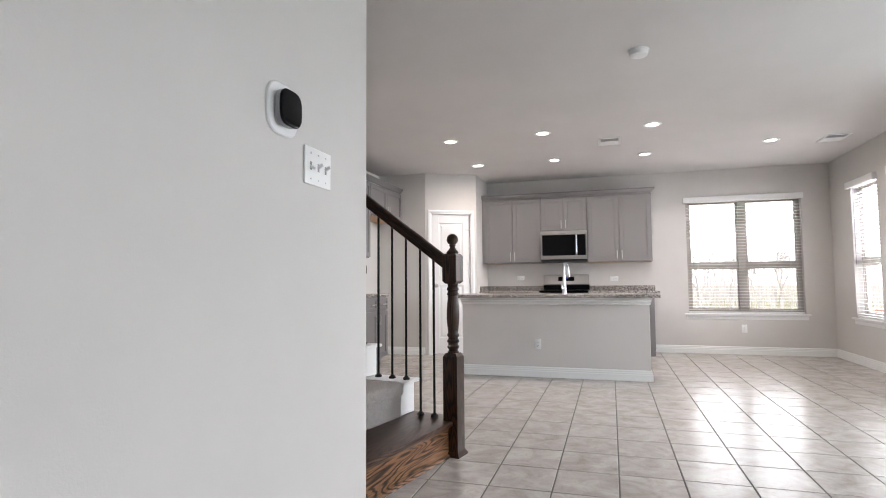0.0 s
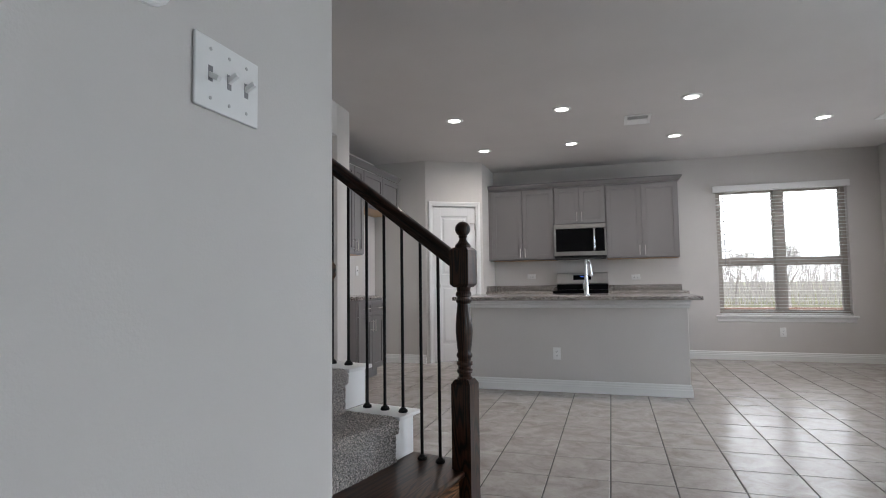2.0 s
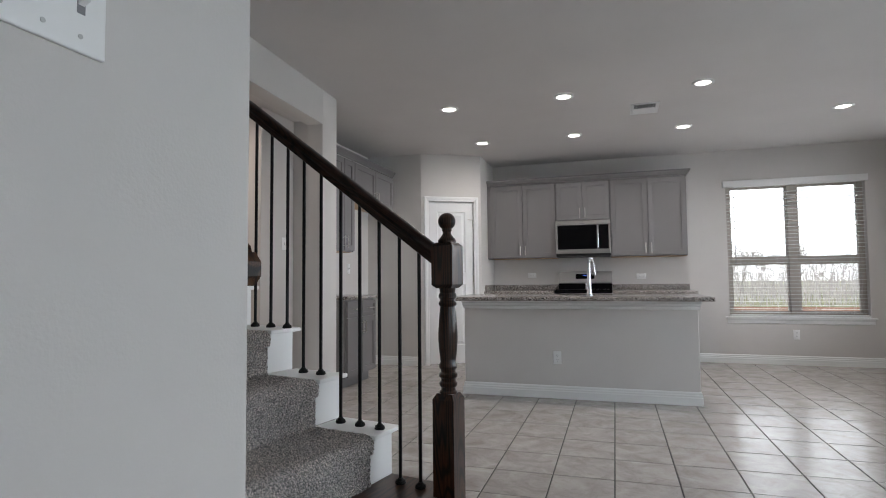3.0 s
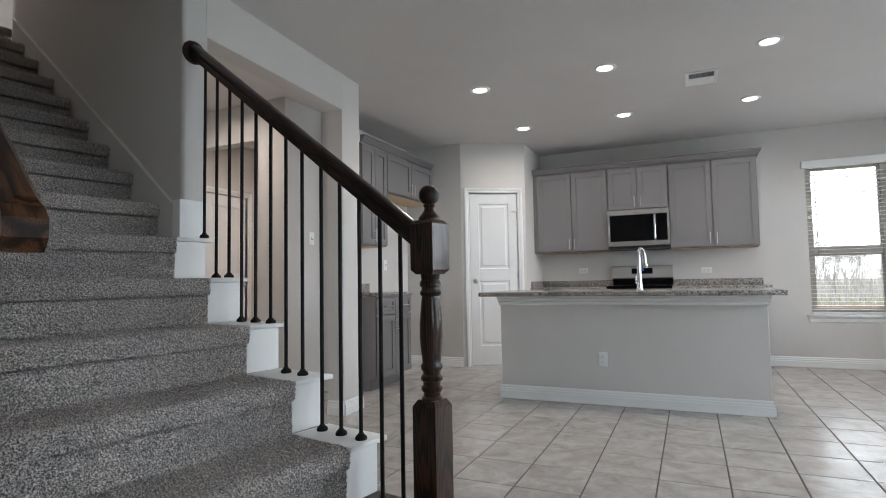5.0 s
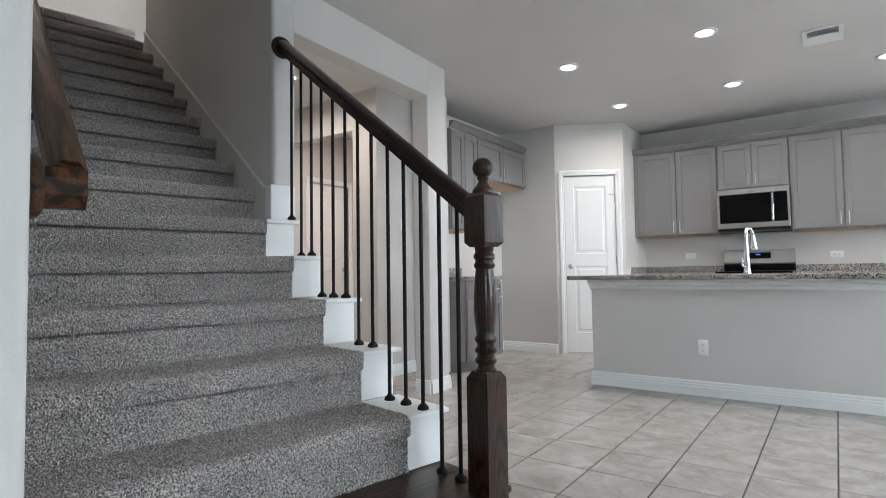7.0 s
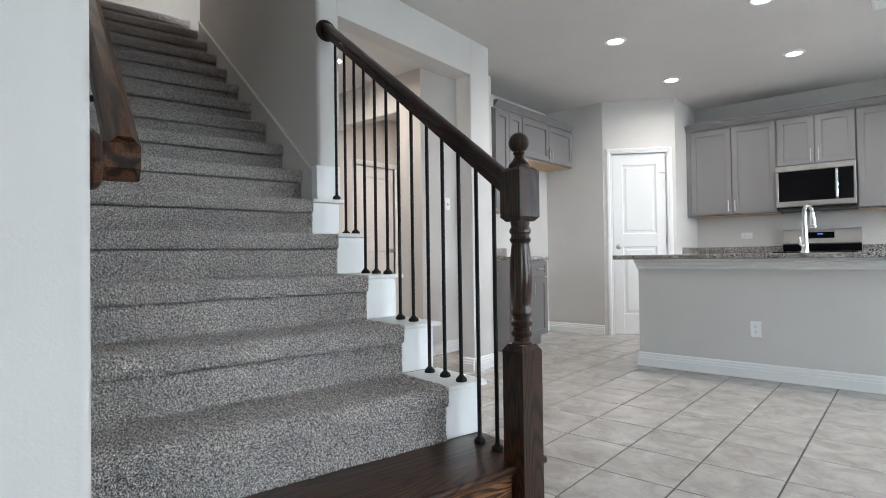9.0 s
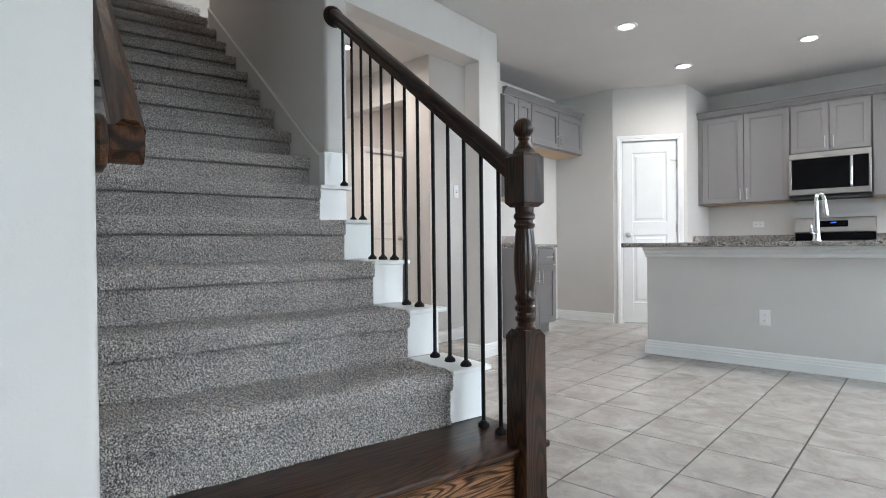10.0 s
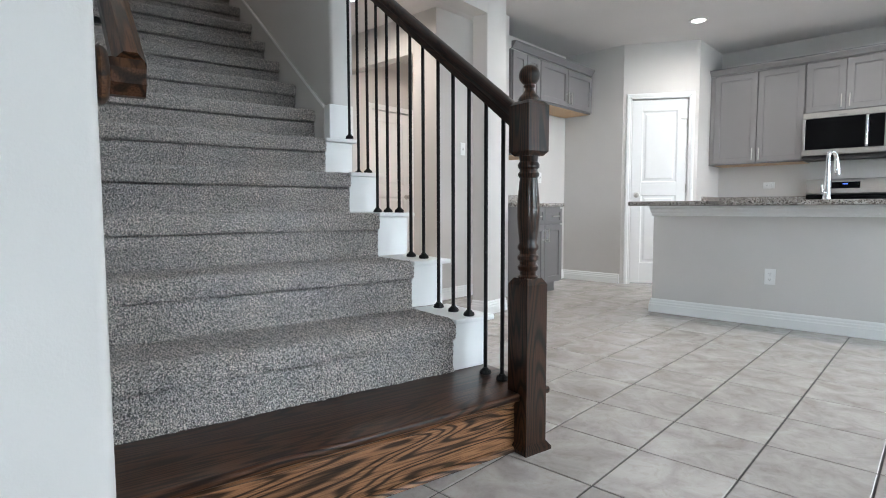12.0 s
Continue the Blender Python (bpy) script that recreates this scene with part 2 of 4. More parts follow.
def add_sweep(bm, outline, p, q):
    """An outline in (side, up) swept straight from p to q, with upright ends."""
    p, q = Vector(p), Vector(q)
    d = (q - p).normalized()
    side = d.cross(Vector((0, 0, 1))).normalized()
    up = side.cross(d)
    a = [bm.verts.new(p + s * side + u * up) for s, u in outline]
    c = [bm.verts.new(q + s * side + u * up) for s, u in outline]
    n = len(outline)
    bm.faces.new(a), bm.faces.new(list(reversed(c)))
    for i in range(n):
        bm.faces.new((a[i], c[i], c[(i + 1) % n], a[(i + 1) % n]))
    return bm


def mesh_of(name, bm, mat, smooth=False):
    bmesh.ops.recalc_face_normals(bm, faces=bm.faces[:])
    me = bpy.data.meshes.new(name)
    bm.to_mesh(me)
    bm.free()
    me.materials.append(mat)
    if smooth:
        me.polygons.foreach_set("use_smooth", [True] * len(me.polygons))
        me.set_sharp_from_angle(angle=radians(38))
    return me


def part(name, bm, mat, parent, label="", smooth=False):
    ob = new(name, mesh_of(name, bm, mat, smooth))
    ob.parent = parent
    return tagged(ob, label)


def thing(name, m, label, category, group="", kind=""):
    ob = new(name)
    ob.empty_display_size = 0.1
    ob.matrix_basis = m
    return tagged(ob, label, category, group, kind)


def solid(name, bm, mat, label, category, kind="", m=None, smooth=False, group=""):
    ob = new(name, mesh_of(name, bm, mat, smooth))
    if m is not None:
        ob.matrix_basis = m
    return tagged(ob, label, category, group, kind)


def structure(name, bm, mat, label, category, m=None, smooth=False):
    return solid(name, bm, mat, label, category, "structure", m, smooth)


# ---- large structure ----
def holed_wall(bm, lo, hi, z0, z1, t0, t1, axis, holes):
    """A wall along axis (0: x, 1: y) from lo to hi, between t0 and t1 across, with holes (a, b, z from, z to)."""
    def put(a, c, lz, hz):
        if c - a > 1e-4 and hz - lz > 1e-4:
            if axis == 0:
                add_box(bm, a, t0, lz, c, t1, hz)
            else:
                add_box(bm, t0, a, lz, t1, c, hz)
    cur = lo
    for a, c, lz, hz in sorted(holes):
        put(cur, a, z0, z1)
        put(a, c, z0, lz)
        put(a, c, hz, z1)
        cur = c
    put(cur, hi, z0, z1)
    return bm


WX0, WX1, WZ0, WZ1 = 1.59, 3.07, 0.572, 2.225
SIDE = [(5.27, 5.97), (4.2, 4.9)]
structure("wall_north", holed_wall(bmesh.new(), -1.5, RIGHT + 0.2, 0, CEIL, BACK, BACK + 0.16, 0, [(WX0, WX1, WZ0, WZ1)]), M_WALL, "light greige painted kitchen and dining wall with a window", "wall")
# The last two openings are unseen, added for the extra daylight.
structure("wall_east", holed_wall(bmesh.new(), -5.0, BACK, 0, CEIL, RIGHT, RIGHT + 0.16, 1, [(a, c, WZ0, WZ1) for a, c in SIDE] + [(0.8, 2.8, 0.5, 2.25), (-3.7, -1.7, 0.5, 2.25)]), M_WALL, "light greige painted side wall with windows", "wall")

# wall with the thermostat, ending at the foot of the stairs
TW, TE = -0.381, -0.104
TURN = 0.2
SKEW = math.tan(TURN)
NX, NY = -0.415, 1.2
M_STAIR = pose(NX, NY, 0, 0, 0, -math.degrees(TURN)) @ pose(-NX, -NY, 0)
BULL = [(0.022 * (1 - math.cos(radians(15 * k))), 0.022 * (1 - math.sin(radians(15 * k)))) for k in range(7)]


def turned(x, y):
    """From the stairs' own axes, which lie a little out of square round the newel, to the room's."""
    v = M_STAIR @ Vector((x, y, 0))
    return v.x, v.y


def closed_y(x):
    """The wall face on the closed side of the stairs."""
    return TE + SKEW * (TW - x)


bm = bmesh.new()
add_prism(bm, [(TW - 0.14, -5.0), (TW, -5.0)] + [(TW - a, TE - b) for a, b in BULL] + [(TW - 0.14, TE + 0.026)], 0, CEIL)
structure("wall_thermostat", bm, M_WALL, "light grey painted wall with a rounded corner", "wall", smooth=True)
structure("wall_south", add_box(bmesh.new(), TW - 0.14, -5.16, 0, RIGHT + 0.16, -5.0, CEIL), M_WALL, "light greige painted wall at the entry end", "wall")
bm = bmesh.new()
add_prism(bm, [(-6.4, closed_y(-6.4) - 0.14), (TW - 0.141, TE - 0.11), (TW - 0.141, closed_y(TW - 0.141)), (-6.4, closed_y(-6.4))], 0, 5.9)
structure("wall_stair_west", bm, M_WALL, "painted wall along the closed side of the stairs", "wall")

# stair wall on the open side, above the sixth tread
CLOSED, SW0, SW1, SWX = -0.071, 1.2, 1.335, -2.02
WEND = -4.6
bm = bmesh.new()
add_prism(bm, [(WEND, SW0), (SWX - 0.03, SW0)] + [(SWX - b, SW0 + a) for a, b in BULL] + [(SWX, SW1), (WEND, SW1)], 0, 5.9)
structure("wall_stair_east", bm, M_WALL, "painted stair wall with a rounded end", "wall", M_STAIR, smooth=True)
SEX, SEY = turned(SWX, SW1)

# wall with the cased-less opening to the hall: runs from the stair wall to the kitchen
ax, ay, bx, by = SEX, SEY - 0.002, -2.055, 3.31
WL = math.hypot(bx - ax, by - ay)
WROT = math.degrees(math.atan2(by - ay, bx - ax))
mw = pose(ax, ay, 0, 0, 0, WROT)
bm = bmesh.new()
oe = WL - 0.275
r = 0.016
add_box(bm, -0.005, 0.0, 2.36, oe, 0.14, CEIL)
add_prism(bm, [(oe, r), (oe + 0.3 * r, 0.3 * r), (oe + r, 0), (WL - r, 0), (WL - 0.3 * r, 0.3 * r), (WL, r), (WL, 0.14), (oe, 0.14)], 0, CEIL)
structure("wall_hall_opening", bm, M_WALL, "painted wall with a plain square opening to the hall", "wall", mw, smooth=True)

KW = -2.79
structure("wall_kitchen_west", add_box(bmesh.new(), KW - 0.12, 3.25, 0, KW, 5.5, CEIL), M_WALL, "painted wall behind the side cabinets", "wall")
structure("wall_kitchen_end", add_box(bmesh.new(), KW, 3.77, 0, -2.46, 3.9, CEIL), M_WALL, "painted wall closing the end of the side cabinets", "wall")
structure("wall_hall_return", holed_wall(bmesh.new(), -5.2, KW - 0.12, 0, CEIL, 3.25, 3.37, 0, [(-4.35, KW - 0.3, 0, 2.3)]), M_WALL, "painted hall wall with a wide opening", "wall")
structure("wall_hall_west", holed_wall(bmesh.new(), 1.475, 5.6, 0, CEIL, -4.76, -4.62, 1, []), M_WALL, "painted wall at the end of the hall", "wall")
structure("wall_hall_north", add_box(bmesh.new(), -4.62, 5.5, 0, KW - 0.12, 5.6, CEIL), M_WALL, "painted wall closing the utility passage", "wall")

# pantry: a flat side, a diagonal front with the door, and a return to the back wall
P1, P2 = Vector((-2.06, 5.50)), Vector((-1.385, 5.88))
PD = (P2 - P1).normalized()
PL_ = (P2 - P1).length
PROT = math.degrees(math.atan2(PD.y, PD.x))
DW, DH = 0.575, 2.045
d0 = (PL_ - DW) / 2
structure("wall_pantry_side", add_box(bmesh.new(), KW - 0.12, 5.5, 0, P1.x - 0.002, 5.6, CEIL), M_WALL, "painted side wall of the corner pantry", "wall")
bm = bmesh.new()
holed_wall(bm, 0.0, PL_, 0, CEIL, 0.0, 0.1, 0, [(d0, d0 + DW, 0, DH)])
structure("wall_pantry_front", bm, M_WALL, "diagonal painted wall of the corner pantry", "wall", pose(P1.x, P1.y, 0, 0, 0, PROT))
structure("wall_pantry_return", add_box(bmesh.new(), P2.x - 0.1, P2.y + 0.005, 0, P2.x, BACK, CEIL), M_WALL, "narrow painted return wall of the corner pantry", "wall")

bm = bmesh.new()
add_prism(bm, [(SEX + 0.002, closed_y(SEX)), (TW - 0.1, TE), (TW - 0.1, -5.0), (RIGHT, -5.0), (RIGHT, BACK), (-5.0, BACK), (-5.0, turned(-5.0, SW1)[1]), (SEX + 0.002, SEY)], CEIL, CEIL + 0.2)
structure("ceiling", bm, M_CEIL, "flat painted ceiling in a soft greige white", "ceiling")
structure("ceiling_stairwell", add_box(bmesh.new(), -6.4, TE - 0.14, 5.9, SEX + 1.0, 3.0, 6.0), M_CEIL, "flat painted ceiling above the stairwell", "ceiling")
structure("wall_stairwell_front", add_box(bmesh.new(), SEX + 0.003, TE - 0.14, CEIL + 0.2, SEX + 0.12, SEY, 5.9), M_WALL, "painted upper wall closing the stairwell", "wall")
structure("wall_landing", add_box(bmesh.new(), -6.4, TE, 2.9, -6.25, 5.0, 5.9), M_WALL, "pale painted wall at the top of the stairs", "wall")
structure("wall_landing_side", add_box(bmesh.new(), -6.25, 2.9, 3.2, -4.3, 3.0, 5.9), M_WALL, "pale painted wall beside the landing", "wall")

floor = structure("floor", add_box(bmesh.new(), -5.0, -5.0, -0.1, RIGHT, BACK, -0.005), M_GROUT, "beige ceramic tile floor with grey grout lines", "floor")


def baseboard(p, q, inward, name="baseboard"):
    """A moulded skirting along the floor from p to q; inward is the side that faces the room."""
    p, q = Vector((*p, 0)), Vector((*q, 0))
    d = (q - p).normalized()
    n = Vector((*inward, 0)).normalized()
    prof = [(0, 0), (0.016, 0), (0.016, 0.06), (0.013, 0.066), (0.013, 0.08), (0.009, 0.086), (0.009, 0.098), (0.004, 0.107), (0, 0.109)]
    bm = bmesh.new()
    a = [bm.verts.new(p + n * (s + 0.001) + Vector((0, 0, h))) for s, h in prof]
    c = [bm.verts.new(q + n * (s + 0.001) + Vector((0, 0, h))) for s, h in prof]
    k = len(prof)
    bm.faces.new(a), bm.faces.new(list(reversed(c)))
    for i in range(k):
        bm.faces.new((a[i], c[i], c[(i + 1) % k], a[(i + 1) % k]))
    return structure(name, bm, M_WHITE, "white moulded baseboard along the wall", "baseboard")


baseboard((1.1, BACK), (RIGHT, BACK), (0, -1))
baseboard((RIGHT, BACK - 0.017), (RIGHT, -5), (-1, 0))
baseboard((KW + 0.0, 5.5), (P1.x - 0.01, 5.5), (0, -1))
baseboard((KW, 4.59), (KW, 5.483), (1, 0))
wd = Vector((bx - ax, by - ay)).normalized()
wn = (wd.y, -wd.x)
cpt = Vector((ax, ay)) + wd * oe
baseboard(tuple(cpt), (bx, by), wn)
baseboard((bx, by), tuple(Vector((bx, by)) - Vector(wn) * 0.14), tuple(wd))
baseboard(tuple(cpt - Vector(wn) * 0.14), tuple(cpt), tuple(-wd))
baseboard((KW, 3.25), (KW, 3.77), (1, 0))
baseboard((KW - 0.3, 3.25), (KW, 3.25), (0, -1))
baseboard((-4.62, 3.0), (-4.62, 3.36), (1, 0))


# ---- stairs ----
RISE, RUN, X1 = 0.2073, 0.298, -0.757
LASTSTEP = 16


def riser_x(n):
    """The riser that leads up to tread n (the first tread is the wooden one)."""
    return X1 - RUN * (n - 2)


EDGE, CAP = 1.123, 1.317


def rail_y(x):
    """The line of the rail, from the newel to the rosette."""
    return NY + 0.055 * (x - NX) / (SWX - NX)


stairs = thing("staircase", M_STAIR, "carpeted staircase with white side boards and a dark wooden starting step", "staircase", kind="structure")
NOSE1 = -0.398
bm = bmesh.new()
add_box(bm, X1 - 0.02, CLOSED, RISE - 0.027, NOSE1, CAP - 0.012, RISE, 0.011, 3)
part("starting_tread", bm, M_WOODT, stairs, "dark walnut-stained oak starting tread", True)
bm = bmesh.new()
add_box(bm, X1, CLOSED + 0.001, 0, NOSE1 - 0.03, CAP - 0.04, RISE - 0.028, 0.001)
part("starting_riser", bm, M_WOODR, stairs, "brown-stained oak riser with bold cathedral grain", True)
bm = bmesh.new()
add_prism(bm, [(NOSE1 - 0.03, 0), (NOSE1 - 0.012, 0), (NOSE1 - 0.014, 0.01), (NOSE1 - 0.02, 0.016), (NOSE1 - 0.03, 0.019)], CLOSED, 1.14, 1)
part("shoe_moulding", bm, M_WOODR, stairs, "thin brown shoe moulding at the floor", True)
bm = bmesh.new()
add_prism(bm, [(NOSE1 - 0.03, RISE - 0.05), (NOSE1 - 0.019, RISE - 0.04), (NOSE1 - 0.012, RISE - 0.0285), (NOSE1 - 0.03, RISE - 0.0285)], CLOSED, 1.14, 1)
part("cove_moulding", bm, M_WOODR, stairs, "narrow brown cove under the nosing", True)


def carpet_step(n):
    """One carpeted riser and tread with a rolled nosing, gently uneven along its length."""
    x, zt, zb = riser_x(n), RISE * n, RISE * (n - 1)
    back = x - RUN - 0.02
    nose = x + 0.028
    prof = [(back, zt)]
    for i in range(4):
        prof.append((back + (nose - 0.03 - back) * (i + 1) / 4, zt + 0.001 * (i % 2)))
    for i in range(1, 6):
        a = radians(90 - 18 * i)
        prof.append((nose - 0.03 + 0.03 * math.cos(a), zt - 0.03 + 0.03 * math.sin(a)))
    prof += [(nose - 0.001, zt - 0.06), (nose - 0.005, zt - 0.072), (x + 0.004, zt - 0.074), (x - 0.014, zt - 0.078), (x + 0.005, zt - 0.083), (x + 0.009, zt - 0.1), (x + 0.007, zb + 0.02), (x + 0.012, zb + 0.002)]
    if n == LASTSTEP:
        prof[0] = (-6.25, zt)
    prof += [(x - 0.01, zb + 0.002), (back, zt - 0.05)] if n < LASTSTEP else [(x - 0.01, zb + 0.002), (x - 0.02, zt - 0.3), (-6.25, zt - 0.3)]
    y0, y1 = CLOSED - 0.002, EDGE if n < 7 else SW0 - 0.014
    step = 0.0042 if n < 7 else 0.009
    fine = []
    for (ax_, az_), (bx_, bz_) in zip(prof, prof[1:]):
        k = max(1, int(math.hypot(bx_ - ax_, bz_ - az_) / step)) if ax_ > back - 0.01 else 1
        fine += [(ax_ + (bx_ - ax_) * i / k, az_ + (bz_ - az_) * i / k) for i in range(k)]
    fine.append(prof[-1])
    rows_n = int((y1 - y0) / step)
    p = np.array(fine)
    d = np.roll(p, -1, 0) - np.roll(p, 1, 0)
    nrm = np.stack([-d[:, 1], d[:, 0]], 1) / np.maximum(1e-6, np.hypot(d[:, 0], d[:, 1]))[:, None]
    gen = np.random.default_rng(n)
    k = len(p)
    ys = np.linspace(y0, y1, rows_n + 1)
    tuft_h = gen.normal(0, 0.0022 if n < 7 else 0.0018, (rows_n + 1, k))
    wave = np.sin(ys[:, None] * 9 + n) * 0.0012 + np.sin(ys[:, None] * 23 + 2 * n) * 0.0008
    off = tuft_h + wave
    off[:, p[:, 0] < back + 0.004] = 0
    co = np.empty((rows_n + 1, k, 3))
    co[:, :, 0] = p[None, :, 0] - nrm[None, :, 0] * off
    co[:, :, 1] = ys[:, None] + gen.normal(0, 0.0008, (rows_n + 1, k))
    co[:, :, 2] = p[None, :, 1] - nrm[None, :, 1] * off
    co[0, :, 1], co[-1, :, 1] = y0, y1
    idx = np.arange((rows_n + 1) * k).reshape(rows_n + 1, k)
    quads = np.stack([idx[:-1], np.roll(idx, -1, 1)[:-1], np.roll(idx, -1, 1)[1:], idx[1:]], -1).reshape(-1, 4)
    me = bpy.data.meshes.new("carpet_step")
    me.from_pydata(co.reshape(-1, 3).tolist(), [], quads.tolist() + [idx[-1].tolist(), idx[0][::-1].tolist()])
    me.materials.append(M_CARPET)
    me.update()
    bm = bmesh.new()
    bm.from_mesh(me)
    bpy.data.meshes.remove(me)
    return part("carpet_step", bm, M_CARPET, stairs, "grey flecked cut-pile carpet over the step" if n == 2 else "", True)


for n in range(2, LASTSTEP + 1):
    carpet_step(n)
for n in range(2, 7):
    x = riser_x(n)
    e = EDGE + 0.001
    xb = x - RUN if n < 6 else SWX
    bm = bmesh.new()
    add_box(bm, x - RUN, e, RISE * (n - 1) + 0.001 if n == 2 else RISE * (n - 1) + 0.005, x + 0.004, CAP - 0.026, RISE * n - 0.017, 0.002)
    part("side_riser", bm, M_WHITE, stairs, "white painted side riser" if n == 2 else "")
    bm = bmesh.new()
    add_box(bm, xb + 0.002, e - 0.004, RISE * n - 0.0165, x + 0.034, CAP, RISE * n + 0.004, 0.006, 2)
    part("side_cap", bm, M_WHITE, stairs, "white painted cap board with rounded edge" if n == 2 else "", True)
# white block at the foot of the stair wall, and the sloping skirt board
bm = bmesh.new()
add_box(bm, SWX - 0.07, SW0 - 0.012, RISE * 6 + 0.006, SWX + 0.004, SW1 + 0.004, RISE * 6 + 0.21, 0.003)
part("end_block", bm, M_WHITE, stairs, "white painted block at the wall's end")
sl = RISE / RUN
zs = RISE * 6 + 0.21
bm = bmesh.new()
add_prism(bm, [(SWX - 0.07, RISE * 5), (SWX - 0.07, zs), (WEND, zs + sl * (SWX - 0.07 - WEND)), (WEND, RISE * 13)], SW0 - 0.012, SW0 - 0.001, 1)
part("skirt_board", bm, M_WALL, stairs, "painted sloping skirt board")
bm = bmesh.new()
add_prism(bm, [(SWX - 0.07, zs - 0.014), (SWX - 0.07, zs + 0.002), (WEND, zs + 0.002 + sl * (SWX - 0.07 - WEND)), (WEND, zs - 0.014 + sl * (SWX - 0.07 - WEND))], SW0 - 0.02, SW0 - 0.0125, 1)
part("skirt_cap", bm, M_WHITE, stairs, "thin white cap along the skirt board")

# ---- railing: newel, rail, balusters, rosette ----
railing = thing("stair_railing", M_STAIR, "dark wooden stair rail on thin black iron balusters", "railing")
newel = thing("newel_post", pose(NX, NY, 0, 0, 0, -math.degrees(TURN)), "turned dark walnut-stained newel post with ball top, standing on the tile", "newel post")
h = 0.0475


def add_square(bm, z0, z1, hw, chamfer):
    add_prism(bm, [(-hw, -hw), (hw, -hw), (hw, hw), (-hw, hw)], z0, z1 - chamfer)
    lo = [bm.verts.new((sx * hw, sy * hw, z1 - chamfer)) for sx, sy in ((-1, -1), (1, -1), (1, 1), (-1, 1))]
    hi = [bm.verts.new((sx * hw * 0.72, sy * hw * 0.72, z1)) for sx, sy in ((-1, -1), (1, -1), (1, 1), (-1, 1))]
    for i in range(4):
        bm.faces.new((lo[i], lo[(i + 1) % 4], hi[(i + 1) % 4], hi[i]))
    bm.faces.new(hi)


bm = bmesh.new()
add_square(bm, 0.0, 0.61, h, 0.022)
part("lower_block", bm, M_WOODZ, newel, "square lower block with chamfered top")
bm = bmesh.new()
hh = 0.062
add_prism(bm, [(-hh, -hh), (hh, -hh), (hh, hh), (-hh, hh)], 0, 0.012)
lo = [bm.verts.new((sx * hh, sy * hh, 0.012)) for sx, sy in ((-1, -1), (1, -1), (1, 1), (-1, 1))]
hi = [bm.verts.new((sx * (h + 0.001), sy * (h + 0.001), 0.03)) for sx, sy in ((-1, -1), (1, -1), (1, 1), (-1, 1))]
for i in range(4):
    bm.faces.new((lo[i], lo[(i + 1) % 4], hi[(i + 1) % 4], hi[i]))
part("plinth_moulding", bm, M_WOODZ, newel, "small plinth moulding at the floor")
bm = bmesh.new()
prof = [(0.034, 0.588), (0.036, 0.615), (0.029, 0.622), (0.029, 0.632), (0.036, 0.64), (0.037, 0.65), (0.03, 0.658), (0.03, 0.667), (0.0375, 0.675), (0.0375, 0.686),
        (0.030, 0.694), (0.030, 0.702), (0.037, 0.712), (0.037, 0.722), (0.031, 0.732), (0.033, 0.75), (0.037, 0.785), (0.0395, 0.82), (0.039, 0.86), (0.036, 0.9),
        (0.0325, 0.935), (0.030, 0.955), (0.036, 0.962), (0.037, 0.97), (0.031, 0.978), (0.031, 0.985), (0.037, 0.992), (0.037, 1.002), (0.031, 1.012), (0.035, 1.04), (0.035, 1.06)]
add_lathe(bm, prof, 0, 0, 32)
part("turned_shaft", bm, M_WOODZ, newel, "turned vase shaft with ring beads", True)
bm = bmesh.new()
add_prism(bm, [(-h * 0.72, -h * 0.72), (h * 0.72, -h * 0.72), (h * 0.72, h * 0.72), (-h * 0.72, h * 0.72)], 1.03, 1.045)
add_square(bm, 1.045, 1.215, h, 0.014)
lo = [bm.verts.new((sx * h * 0.72, sy * h * 0.72, 1.03)) for sx, sy in ((-1, -1), (1, -1), (1, 1), (-1, 1))]
hi = [bm.verts.new((sx * h, sy * h, 1.045)) for sx, sy in ((-1, -1), (1, -1), (1, 1), (-1, 1))]
for i in range(4):
    bm.faces.new((lo[i], lo[(i + 1) % 4], hi[(i + 1) % 4], hi[i]))
part("upper_block", bm, M_WOODZ, newel, "square upper block that takes the rail")
bm = bmesh.new()
prof = [(0.036, 1.212), (0.038, 1.222), (0.034, 1.23), (0.026, 1.238), (0.018, 1.25), (0.0165, 1.258), (0.021, 1.266), (0.019, 1.272)]
R = 0.036
for i in range(1, 15):
    a = radians(-60 + 150 * i / 14)
    prof.append((max(0.0015, R * math.cos(a)), 1.302 + R * math.sin(a)))
add_lathe(bm, prof, 0, 0, 32)
part("ball_finial", bm, M_WOODZ, newel, "dark turned ball finial", True)

RX, RZ = SWX + 0.006, 2.25
r0 = Vector((NX - h + 0.004, rail_y(NX), 1.157))
r1 = Vector((RX + 0.012, rail_y(RX), RZ))
oval = [(-0.026, -0.03), (-0.018, -0.034), (0.018, -0.034), (0.026, -0.03), (0.027, -0.012), (0.023, -0.004), (0.031, 0.008), (0.032, 0.018), (0.026, 0.029), (0.013, 0.035), (-0.013, 0.035), (-0.026, 0.029), (-0.032, 0.018), (-0.031, 0.008), (-0.023, -0.004), (-0.027, -0.012)]
bm = add_sweep(bmesh.new(), oval, r0, r1)
part("handrail", bm, M_WOODX, railing, "dark moulded wooden handrail", True)
bm = add_lathe(bmesh.new(), [(0.062, 0.0), (0.064, 0.006), (0.06, 0.014), (0.05, 0.019), (0.03, 0.02)], 0, 0, 36)
bmesh.ops.transform(bm, matrix=pose(RX - 0.005, r1.y, RZ - 0.004, 0, 90, 0), verts=bm.verts)
part("rosette", bm, M_WOODX, railing, "round dark wooden wall rosette", True)


